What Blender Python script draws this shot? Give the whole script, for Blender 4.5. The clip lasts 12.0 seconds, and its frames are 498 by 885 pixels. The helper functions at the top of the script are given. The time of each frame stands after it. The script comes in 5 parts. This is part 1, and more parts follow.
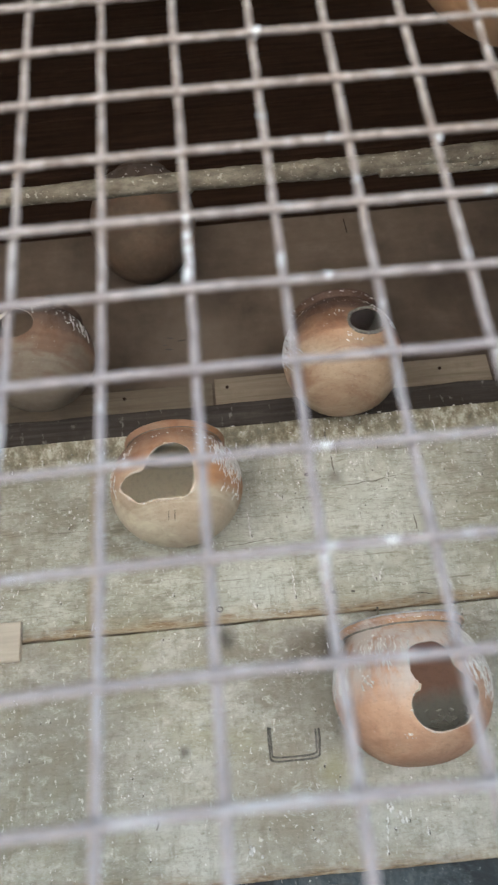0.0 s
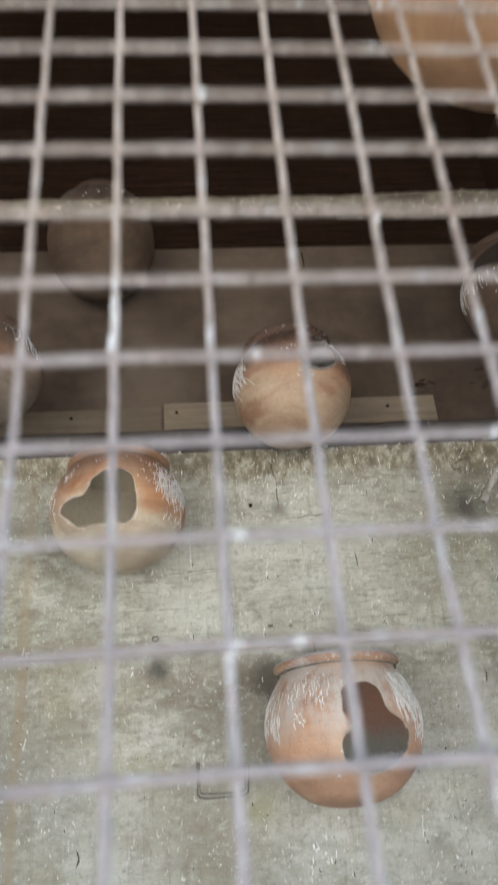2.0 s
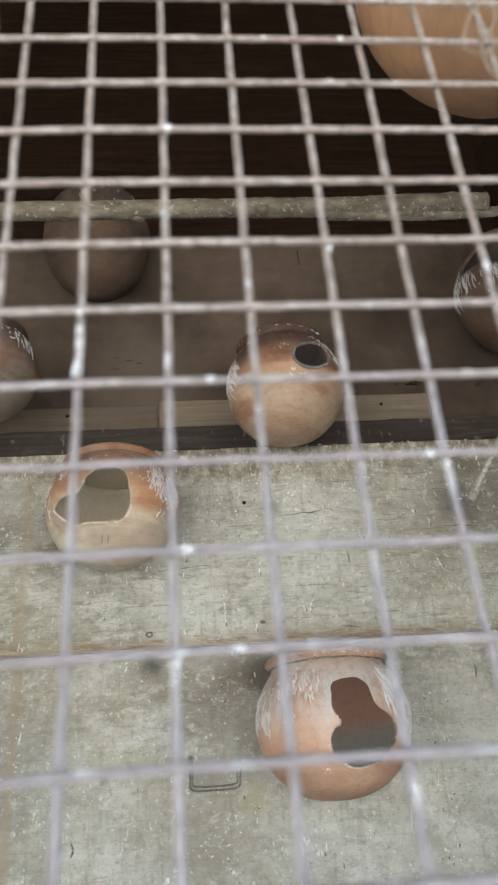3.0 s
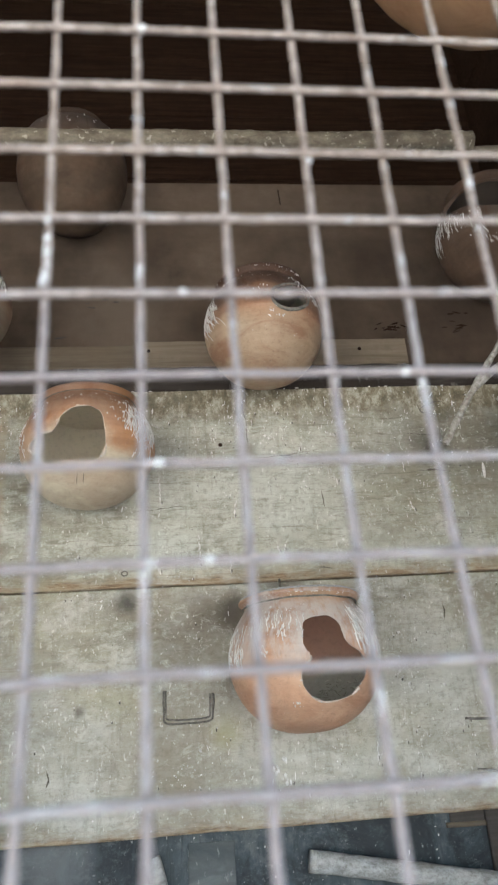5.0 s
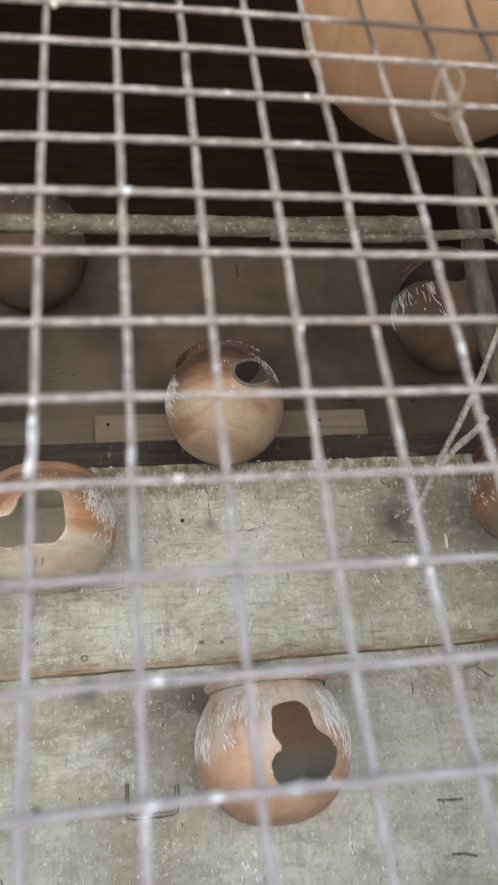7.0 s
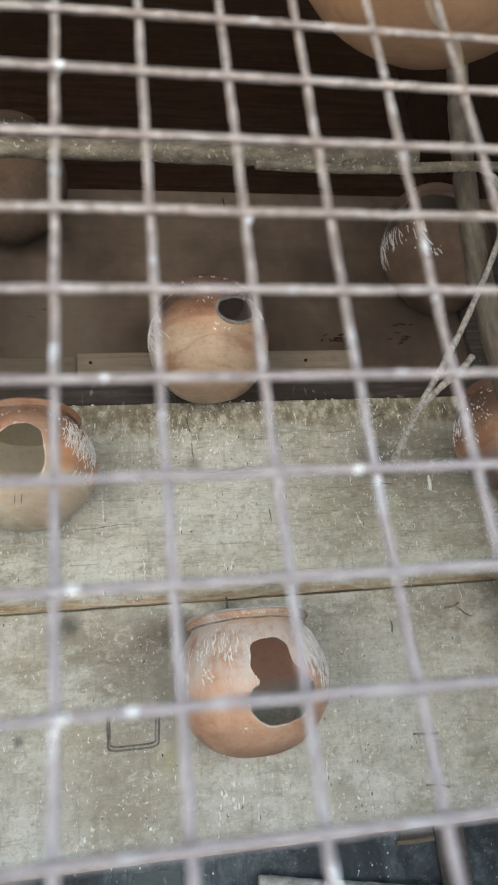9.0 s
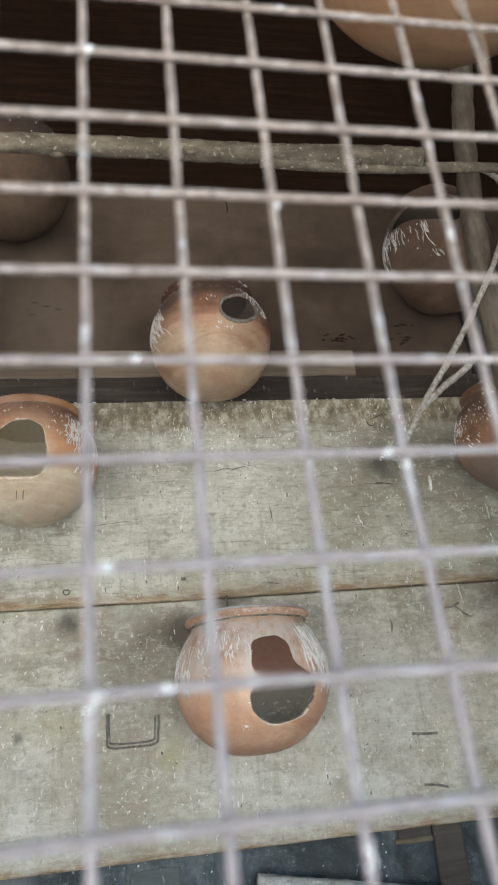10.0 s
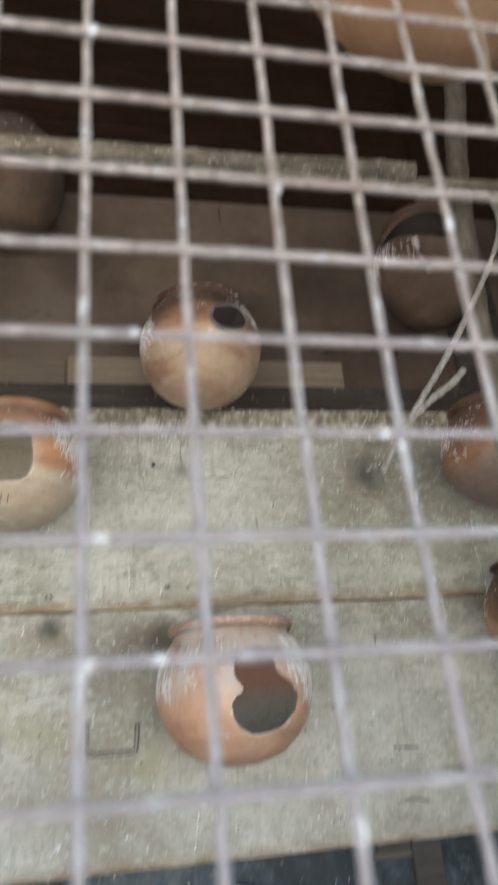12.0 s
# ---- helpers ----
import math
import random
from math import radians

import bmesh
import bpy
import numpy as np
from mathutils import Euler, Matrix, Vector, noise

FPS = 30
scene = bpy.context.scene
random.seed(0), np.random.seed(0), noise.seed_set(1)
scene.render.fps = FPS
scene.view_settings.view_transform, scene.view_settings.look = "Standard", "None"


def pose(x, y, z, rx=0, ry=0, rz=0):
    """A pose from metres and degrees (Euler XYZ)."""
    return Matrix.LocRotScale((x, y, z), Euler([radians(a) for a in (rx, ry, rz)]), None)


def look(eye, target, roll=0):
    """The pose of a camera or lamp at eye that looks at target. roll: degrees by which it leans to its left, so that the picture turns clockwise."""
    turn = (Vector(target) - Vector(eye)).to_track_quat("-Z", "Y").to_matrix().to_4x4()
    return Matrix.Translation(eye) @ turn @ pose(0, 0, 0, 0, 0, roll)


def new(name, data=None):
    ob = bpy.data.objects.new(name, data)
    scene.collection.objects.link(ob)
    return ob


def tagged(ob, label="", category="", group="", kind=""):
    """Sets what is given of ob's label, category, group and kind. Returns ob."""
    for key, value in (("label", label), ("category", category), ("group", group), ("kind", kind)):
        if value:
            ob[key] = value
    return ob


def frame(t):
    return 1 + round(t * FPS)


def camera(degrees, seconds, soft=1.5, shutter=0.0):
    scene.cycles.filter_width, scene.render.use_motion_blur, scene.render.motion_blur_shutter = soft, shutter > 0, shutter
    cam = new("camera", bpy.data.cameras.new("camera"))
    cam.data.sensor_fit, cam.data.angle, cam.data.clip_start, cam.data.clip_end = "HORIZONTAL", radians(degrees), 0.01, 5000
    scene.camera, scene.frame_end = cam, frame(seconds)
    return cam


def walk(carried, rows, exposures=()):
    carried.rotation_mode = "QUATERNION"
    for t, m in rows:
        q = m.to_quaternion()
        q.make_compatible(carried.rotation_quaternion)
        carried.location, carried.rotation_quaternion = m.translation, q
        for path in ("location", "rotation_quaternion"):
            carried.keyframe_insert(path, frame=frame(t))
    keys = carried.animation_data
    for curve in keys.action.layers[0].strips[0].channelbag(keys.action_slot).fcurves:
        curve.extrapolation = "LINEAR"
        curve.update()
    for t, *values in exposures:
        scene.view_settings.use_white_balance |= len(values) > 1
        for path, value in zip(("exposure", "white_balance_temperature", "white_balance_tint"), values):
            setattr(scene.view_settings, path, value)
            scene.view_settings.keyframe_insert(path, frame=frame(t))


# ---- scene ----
# One-inch wire mesh; the boarded back of the aviary stands 1.15 m behind it.
cam = camera(36.98, 12.0, soft=2.2, shutter=0.7)
cam.data.dof.use_dof = True
cam.data.dof.focus_distance = 1.12
cam.data.dof.aperture_fstop = 18.5
EXPOSURE = 3.45
walk(cam, [
    (0.0, pose(-0.0151, -0.1634, 1.4495, 116.53, 5.07, 1.89)),
    (0.1, pose(-0.0160, -0.1619, 1.4505, 116.56, 4.93, 2.19)),
    (0.2, pose(-0.0169, -0.1605, 1.4489, 115.84, 4.79, 2.41)),
    (0.4, pose(-0.0187, -0.1576, 1.4487, 115.19, 4.50, 2.37)),
    (0.5, pose(-0.0196, -0.1561, 1.4487, 115.26, 4.36, 2.23)),
    (0.6, pose(-0.0184, -0.1538, 1.4483, 115.45, 4.31, 2.24)),
    (0.9, pose(-0.0150, -0.1468, 1.4406, 113.97, 4.15, -0.20)),
    (1.0, pose(-0.0138, -0.1445, 1.4469, 111.97, 4.10, -1.70)),
    (1.1, pose(-0.0128, -0.1442, 1.4473, 111.89, 4.00, -1.52)),
    (1.5, pose(-0.0086, -0.1432, 1.4579, 112.67, 3.59, -2.44)),
    (1.6, pose(-0.0084, -0.1483, 1.4588, 113.86, 3.93, -2.41)),
    (1.7, pose(-0.0082, -0.1503, 1.4592, 114.32, 3.94, -2.48)),
    (1.8, pose(-0.0076, -0.1539, 1.4602, 115.14, 3.96, -2.58)),
    (1.9, pose(-0.0073, -0.1551, 1.4604, 115.44, 3.97, -2.63)),
    (2.0, pose(-0.0056, -0.1657, 1.4649, 117.80, 4.02, -2.90)),
    (2.1, pose(-0.0073, -0.1786, 1.4660, 117.86, 3.73, -2.40)),
    (2.4, pose(-0.0079, -0.1818, 1.4680, 118.22, 3.62, -2.36)),
    (2.5, pose(-0.0081, -0.1828, 1.4669, 117.89, 3.59, -2.27)),
    (2.6, pose(-0.0052, -0.1828, 1.4678, 117.56, 3.65, -2.51)),
    (3.0, pose(0.0066, -0.1828, 1.4633, 117.35, 3.91, -2.91)),
    (3.4, pose(0.0158, -0.1765, 1.4561, 116.96, 4.21, -4.37)),
    (3.5, pose(0.0181, -0.1749, 1.4544, 116.50, 4.29, -4.54)),
    (3.6, pose(0.0175, -0.1749, 1.4532, 116.38, 4.26, -5.19)),
    (5.3, pose(0.0075, -0.1758, 1.4606, 112.84, 3.83, -4.83)),
    (5.4, pose(0.0080, -0.1758, 1.4640, 114.06, 3.85, -5.25)),
    (5.5, pose(0.0075, -0.1758, 1.4689, 114.86, 3.83, -5.39)),
    (5.6, pose(0.0085, -0.1747, 1.4765, 116.63, 3.81, -6.66)),
    (5.7, pose(0.0095, -0.1736, 1.4854, 116.57, 3.78, -7.49)),
    (5.9, pose(0.0115, -0.1714, 1.4886, 117.26, 3.73, -9.38)),
    (6.0, pose(0.0125, -0.1703, 1.4894, 117.23, 3.71, -9.72)),
    (6.1, pose(0.0101, -0.1720, 1.4963, 117.91, 3.90, -10.19)),
    (6.4, pose(0.0029, -0.1771, 1.4992, 117.67, 4.48, -9.84)),
    (6.5, pose(0.0005, -0.1788, 1.4961, 117.61, 4.67, -8.83)),
    (6.6, pose(0.0002, -0.1792, 1.4959, 117.70, 4.94, -8.02)),
    (7.0, pose(-0.0010, -0.1806, 1.4950, 117.19, 6.00, -7.57)),
    (7.4, pose(0.0130, -0.1697, 1.4876, 114.82, 6.75, -7.10)),
    (7.5, pose(0.0165, -0.1670, 1.4912, 114.24, 6.94, -6.88)),
    (7.6, pose(0.0164, -0.1668, 1.4909, 113.61, 6.87, -7.03)),
    (7.7, pose(0.0162, -0.1665, 1.4903, 113.23, 6.81, -7.37)),
    (9.5, pose(0.0136, -0.1622, 1.4904, 112.92, 5.60, -8.54)),
    (10.0, pose(0.0069, -0.1605, 1.4868, 112.97, 5.39, -8.85)),
    (10.5, pose(0.0098, -0.1563, 1.4830, 112.46, 4.90, -9.22)),
    (11.0, pose(0.0108, -0.1538, 1.4819, 112.25, 4.83, -9.53)),
    (11.5, pose(0.0066, -0.1524, 1.4803, 111.71, 4.10, -9.68)),
    (11.9, pose(0.0049, -0.1551, 1.4771, 112.68, 4.47, -10.04)),
    (12.0, pose(0.0045, -0.1558, 1.4794, 113.90, 4.56, -10.37)),
], exposures=[(0.0, EXPOSURE, 6550, 7), (12.0, EXPOSURE, 6550, 7)])

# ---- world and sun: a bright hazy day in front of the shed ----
world = bpy.data.worlds.new("sky")
scene.world = world
world.use_nodes = True
wn = world.node_tree.nodes
sky = wn.new("ShaderNodeTexSky")
sky.sky_type = 'NISHITA'
sky.sun_disc = False
sky.sun_elevation = radians(48)
sky.sun_rotation = radians(-30)
sky.dust_density = 4.0
bg = wn["Background"]
bg.inputs["Strength"].default_value = 0.15
world.node_tree.links.new(sky.outputs["Color"], bg.inputs["Color"])
sun_data = bpy.data.lights.new("sun", 'SUN')
sun_data.energy = 3.0
sun_data.angle = radians(12)
sun_data.color = (1.0, 0.95, 0.88)
sun = new("sun", sun_data)
sun.matrix_world = look((-3.0, 5.2, 7.0), (0, 0, 0))

# ---- materials ----
def ramp(nt, fac, stops):
    r = nt.nodes.new("ShaderNodeValToRGB")
    els = r.color_ramp.elements
    while len(els) < len(stops):
        els.new(0.5)
    for e, (p, c) in zip(els, stops):
        e.position = p
        e.color = (*c, 1) if len(c) == 3 else c
    nt.links.new(fac, r.inputs[0])
    return r.outputs[0]


def mix(nt, fac, a, b, mode='MIX'):
    m = nt.nodes.new("ShaderNodeMix")
    m.data_type = 'RGBA'
    m.blend_type = mode
    for sock, v in ((m.inputs[0], fac), (m.inputs[6], a), (m.inputs[7], b)):
        if isinstance(v, bpy.types.NodeSocket):
            nt.links.new(v, sock)
        elif isinstance(v, (int, float)):
            sock.default_value = v
        else:
            sock.default_value = (*v, 1)
    return m.outputs[2]


def coords(nt, scale=(1, 1, 1), vary=True):
    tc = nt.nodes.new("ShaderNodeTexCoord")
    mp = nt.nodes.new("ShaderNodeMapping")
    mp.inputs["Scale"].default_value = scale
    nt.links.new(tc.outputs["Object"], mp.inputs["Vector"])
    if vary:
        info = nt.nodes.new("ShaderNodeObjectInfo")
        comb = nt.nodes.new("ShaderNodeVectorMath")
        comb.operation = 'SCALE'
        comb.inputs[0].default_value = (17.0, 9.0, 23.0)
        nt.links.new(info.outputs["Random"], comb.inputs["Scale"])
        nt.links.new(comb.outputs[0], mp.inputs["Location"])
    return mp.outputs[0]


def noise_tex(nt, vec, scale, detail=6, rough=0.55, distort=0.0):
    n = nt.nodes.new("ShaderNodeTexNoise")
    n.inputs["Scale"].default_value = scale
    n.inputs["Detail"].default_value = detail
    n.inputs["Roughness"].default_value = rough
    n.inputs["Distortion"].default_value = distort
    nt.links.new(vec, n.inputs["Vector"])
    return n.outputs[0]


def start(name, rough=0.8, metal=0.0, spec=0.3):
    m = bpy.data.materials.new(name)
    m.use_nodes = True
    nt = m.node_tree
    b = nt.nodes["Principled BSDF"]
    b.inputs["Roughness"].default_value = rough
    b.inputs["Metallic"].default_value = metal
    b.inputs["Specular IOR Level"].default_value = spec
    return m, nt, b


def relief(nt, b, height, strength, dist):
    bp = nt.nodes.new("ShaderNodeBump")
    bp.inputs["Strength"].default_value = strength
    bp.inputs["Distance"].default_value = dist
    nt.links.new(height, bp.inputs["Height"])
    nt.links.new(bp.outputs[0], b.inputs["Normal"])


def stained(nt, col, stains_and_shade, y):
    """Broad staining and painted shade with uneven borders: (x, z, radius, strength, colour)."""
    tc = nt.nodes.new("ShaderNodeTexCoord")
    for sx, sz, size, amount, hue in stains_and_shade:
        away = nt.nodes.new("ShaderNodeVectorMath")
        away.operation = 'DISTANCE'
        nt.links.new(tc.outputs["Object"], away.inputs[0])
        away.inputs[1].default_value = (sx, y, sz)
        ragged = nt.nodes.new("ShaderNodeMath")
        ragged.operation = 'MULTIPLY_ADD'
        nt.links.new(noise_tex(nt, coords(nt, (1, 1, 0.7)), 14.0, 8, 0.72), ragged.inputs[0])
        ragged.inputs[1].default_value = size * 1.6
        nt.links.new(away.outputs["Value"], ragged.inputs[2])
        col = mix(nt, ramp(nt, ragged.outputs[0], [(size * 1.1, (amount,) * 3), (size * 2.0, (0, 0, 0))]), col, hue)
    return col


def wood(name, dark, mid, light, stain, stain_amount=0.5, rough=0.85, speck=None, grain=(1.5, 30, 30), spec=0.3, stains_and_shade=()):
    """Boards with the grain along x: fine fibres, broad staining, small specks, tone patches."""
    m, nt, b = start(name, rough, 0.0, spec)
    g = coords(nt, grain)
    o = coords(nt, (1, 1, 1))
    fib = noise_tex(nt, g, 3.0, 9, 0.65, 0.6)
    col = ramp(nt, fib, [(0.30, dark), (0.5, mid), (0.70, light)])
    big = noise_tex(nt, o, 4.5, 6, 0.62)
    col = mix(nt, ramp(nt, big, [(0.40, (0, 0, 0)), (0.68, (stain_amount,) * 3)]), col, stain)
    blot = noise_tex(nt, o, 34.0, 6, 0.7)
    col = mix(nt, ramp(nt, blot, [(0.50, (0, 0, 0)), (0.72, (0.55,) * 3)]), col, dark)
    if speck:
        st = noise_tex(nt, coords(nt, (1.6, 1.6, 0.55)), 60.0, 4, 0.6)
        col = mix(nt, ramp(nt, st, [(0.63, (0, 0, 0)), (0.70, (0.7,) * 3)]), col, speck)
    col = stained(nt, col, stains_and_shade, 1.255)
    nt.links.new(col, b.inputs["Base Color"])
    relief(nt, b, mix(nt, 0.5, fib, blot), 0.5, 0.002)
    return m


def bleached(name, rim, tint, brown, grain, stains_and_shade=()):
    """Old boards, limed and washed: blotches, drips, faint grain along x; a brown bruised lower rim."""
    m, nt, b = start(name, 0.78)
    o = coords(nt)
    huge = noise_tex(nt, coords(nt, (0.7, 1, 1)), 2.6, 5, 0.55)
    big = noise_tex(nt, coords(nt, (0.7, 1, 1.2)), 8.0, 9, 0.68, 0.5)
    col = ramp(nt, mix(nt, 0.45, big, huge), [(0.37, (0.235, 0.22, 0.178)), (0.45, (0.345, 0.333, 0.285)), (0.53, (0.455, 0.448, 0.395)), (0.61, (0.545, 0.543, 0.50))])
    olive = noise_tex(nt, coords(nt, (1, 1, 1.6)), 4.2, 6, 0.62)
    col = mix(nt, ramp(nt, olive, [(0.50, (0, 0, 0)), (0.68, (0.6,) * 3)]), col, (0.36, 0.34, 0.225))
    umber = noise_tex(nt, coords(nt, (1.2, 1, 1)), 5.5, 6, 0.65)
    col = mix(nt, ramp(nt, umber, [(0.52, (0, 0, 0)), (0.66, (brown,) * 3)]), col, (0.25, 0.222, 0.172))
    wash = noise_tex(nt, coords(nt, (0.8, 1, 1.4)), 16.0, 9, 0.75)
    col = mix(nt, ramp(nt, wash, [(0.47, (0, 0, 0)), (0.60, (0.7,) * 3)]), col, (0.60, 0.61, 0.58))
    col = stained(nt, col, [w for w in stains_and_shade if w[2] >= 0.05], WALL)
    fib = noise_tex(nt, coords(nt, (2.2, 14, 19)), 8.0, 10, 0.75, 1.2)
    col = mix(nt, grain, col, ramp(nt, fib, [(0.36, (0.40, 0.37, 0.31)), (0.48, (0.97, 0.97, 0.96)), (0.7, (1.0, 1.0, 1.0))]), 'MULTIPLY')
    check = noise_tex(nt, coords(nt, (0.9, 5, 13)), 6.0, 3, 0.5, 0.6)
    col = mix(nt, ramp(nt, check, [(0.285, (grain,) * 3), (0.315, (0, 0, 0))]), col, (0.16, 0.14, 0.11))
    drip = noise_tex(nt, coords(nt, (9, 9, 0.9)), 8.0, 8, 0.72)
    col = mix(nt, ramp(nt, drip, [(0.54, (0, 0, 0)), (0.72, (0.5,) * 3)]), col, (0.20, 0.175, 0.125))
    scuff = noise_tex(nt, coords(nt, (1.0, 1, 1.7)), 36.0, 8, 0.8, 0.8)
    col = mix(nt, ramp(nt, scuff, [(0.53, (0, 0, 0)), (0.65, (0.5,) * 3)]), col, (0.25, 0.23, 0.18))
    gleam = noise_tex(nt, coords(nt, (1.0, 1, 1.5)), 42.0, 8, 0.8, 0.6)
    col = mix(nt, ramp(nt, gleam, [(0.54, (0, 0, 0)), (0.64, (0.55,) * 3)]), col, (0.62, 0.625, 0.59))
    mott = noise_tex(nt, o, 85.0, 7, 0.78)
    col = mix(nt, ramp(nt, mott, [(0.51, (0, 0, 0)), (0.66, (0.55,) * 3)]), col, (0.18, 0.165, 0.125))
    dots = noise_tex(nt, coords(nt, (1.3, 1.3, 0.8)), 170.0, 3, 0.6)
    col = mix(nt, ramp(nt, dots, [(0.67, (0, 0, 0)), (0.72, (0.55,) * 3)]), col, (0.09, 0.08, 0.065))
    fleck = noise_tex(nt, coords(nt, (1.5, 1.5, 0.8)), 120.0, 3, 0.6)
    col = mix(nt, ramp(nt, fleck, [(0.65, (0, 0, 0)), (0.69, (0.8,) * 3)]), col, (0.68, 0.685, 0.66))
    tc = nt.nodes.new("ShaderNodeTexCoord")
    sep = nt.nodes.new("ShaderNodeSeparateXYZ")
    nt.links.new(tc.outputs["Object"], sep.inputs[0])

    def level(vec_scale, scale, amount, base):
        add = nt.nodes.new("ShaderNodeMath")
        add.operation = 'MULTIPLY_ADD'
        nt.links.new(noise_tex(nt, coords(nt, vec_scale), scale, 7, 0.7), add.inputs[0])
        add.inputs[1].default_value = amount
        nt.links.new(sep.outputs["Z"], add.inputs[2])
        off = nt.nodes.new("ShaderNodeMath")
        off.operation = 'SUBTRACT'
        nt.links.new(add.outputs[0], off.inputs[0])
        off.inputs[1].default_value = base + amount * 0.5 - 0.5
        return off.outputs[0]

    col = stained(nt, col, [w for w in stains_and_shade if w[2] < 0.05], WALL)
    # a bare brown strip where an upright lath was once nailed
    band = nt.nodes.new("ShaderNodeMath")
    band.operation = 'ADD'
    band.inputs[1].default_value = 0.308
    nt.links.new(sep.outputs["X"], band.inputs[0])
    dist = nt.nodes.new("ShaderNodeMath")
    dist.operation = 'ABSOLUTE'
    nt.links.new(band.outputs[0], dist.inputs[0])
    edge = nt.nodes.new("ShaderNodeMath")
    edge.operation = 'MULTIPLY_ADD'
    nt.links.new(noise_tex(nt, coords(nt, (1, 1, 0.5)), 60.0, 6, 0.7), edge.inputs[0])
    edge.inputs[1].default_value = 0.022
    nt.links.new(dist.outputs[0], edge.inputs[2])
    col = mix(nt, ramp(nt, edge.outputs[0], [(0.015, (0.55,) * 3), (0.023, (0, 0, 0))]), col, (0.33, 0.265, 0.185))
    # brown wet runs below the top edge, bruised brown fibres along the lower rim
    runs = ramp(nt, noise_tex(nt, coords(nt, (1.5, 1.0, 1.0)), 34.0, 9, 0.8), [(0.40, (0.11, 0.09, 0.06)), (0.50, (0.21, 0.18, 0.125)), (0.59, (0.44, 0.42, 0.36))])
    col = mix(nt, ramp(nt, level((1.4, 1.4, 1.2), 15.0, 0.16, TOP), [(0.42, (0, 0, 0)), (0.46, (0.88,) * 3)]), col, runs)
    bruise = ramp(nt, noise_tex(nt, coords(nt, (1.2, 8, 9)), 16.0, 7, 0.75), [(0.38, (0.13, 0.085, 0.05)), (0.48, (0.26, 0.175, 0.105)), (0.60, (0.40, 0.34, 0.25))])
    col = mix(nt, ramp(nt, level((1.0, 1, 3), 22.0, 0.06, rim), [(0.500, (0.9,) * 3), (0.508, (0.45,) * 3), (0.524, (0, 0, 0))]), col, bruise)
    col = mix(nt, 1.0, col, tint, 'MULTIPLY')
    nt.links.new(col, b.inputs["Base Color"])
    relief(nt, b, mix(nt, 0.5, fib, mott), 0.7, 0.0025)
    return m


WALL = 1.15            # front face of the bleached boards
TOP, SEAM, LOW = 2.142, 1.757, 1.356
DIM, SHADY, CHALK = (0.24, 0.225, 0.19), (0.085, 0.08, 0.07), (0.56, 0.575, 0.55)
M_PANEL = bleached("bleached_board", SEAM, (1.06, 1.075, 1.03), 0.45, 0.65, [
    (0.22, 1.93, 0.15, 0.6, CHALK), (-0.04, 1.815, 0.055, 0.7, CHALK), (0.02, 1.812, 0.055, 0.7, CHALK), (0.02, 1.93, 0.10, 0.35, CHALK),
    (0.10, 2.12, 0.06, 0.7, (0.20, 0.175, 0.12)), (0.528, 1.997, 0.046, 0.95, SHADY), (0.552, 2.087, 0.03, 0.7, (0.10, 0.09, 0.075)), (0.159, 2.01, 0.022, 0.7, (0.15, 0.135, 0.11)),
    # here the broad patches right of x 0.4 paint in shade by the pots
    (0.60, 2.03, 0.16, 0.85, (0.19, 0.175, 0.145)), (-0.42, 1.98, 0.15, 0.5, DIM), (0.66, 1.90, 0.12, 0.6, DIM), (0.44, 1.95, 0.16, 0.5, (0.27, 0.255, 0.215))])
M_PANEL_LOW = bleached("bleached_lower_board", LOW, (1.04, 1.03, 1.0), 0.45, 0.28, [
    # around the keyhole pot: brown smear plus the pot's contact shadow, painted in
    (0.03, 1.66, 0.10, 0.65, (0.215, 0.19, 0.16)), (-0.078, 1.727, 0.024, 0.9, SHADY), (-0.155, 1.55, 0.012, 0.8, SHADY), (0.112, 1.70, 0.04, 0.8, (0.11, 0.095, 0.08)),
    (0.085, 1.70, 0.05, 0.8, (0.15, 0.13, 0.105)), (0.20, 1.745, 0.05, 0.75, (0.16, 0.145, 0.125)), (-0.36, 1.56, 0.19, 0.7, (0.25, 0.24, 0.21)), (0.0, 1.455, 0.12, 0.7, (0.26, 0.225, 0.175)),
    (0.085, 1.50, 0.03, 0.5, (0.36, 0.35, 0.19)), (0.36, 1.40, 0.05, 0.4, (0.27, 0.235, 0.18)), (0.47, 1.56, 0.10, 0.45, CHALK)])
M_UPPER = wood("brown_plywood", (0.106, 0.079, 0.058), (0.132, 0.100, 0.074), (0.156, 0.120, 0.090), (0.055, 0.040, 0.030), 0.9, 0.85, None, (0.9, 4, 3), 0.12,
               # paler patch at the left, darker ones to the right and above
               [(-0.10, 2.40, 0.16, 0.55, (0.165, 0.134, 0.105)), (0.68, 2.40, 0.16, 0.7, (0.062, 0.046, 0.036)), (0.52, 2.56, 0.10, 0.6, (0.058, 0.042, 0.032)), (0.30, 2.45, 0.08, 0.6, (0.056, 0.041, 0.031)), (-0.05, 2.55, 0.07, 0.5, (0.06, 0.044, 0.034)), (0.08, 2.37, 0.05, 0.6, (0.052, 0.038, 0.029))])
M_BATTEN = wood("pale_batten", (0.18, 0.145, 0.10), (0.25, 0.205, 0.15), (0.30, 0.255, 0.19), (0.16, 0.125, 0.09), 0.5)
M_OLD_BATTEN = wood("browned_batten", (0.11, 0.088, 0.062), (0.155, 0.125, 0.09), (0.19, 0.158, 0.115), (0.10, 0.078, 0.056), 0.6)
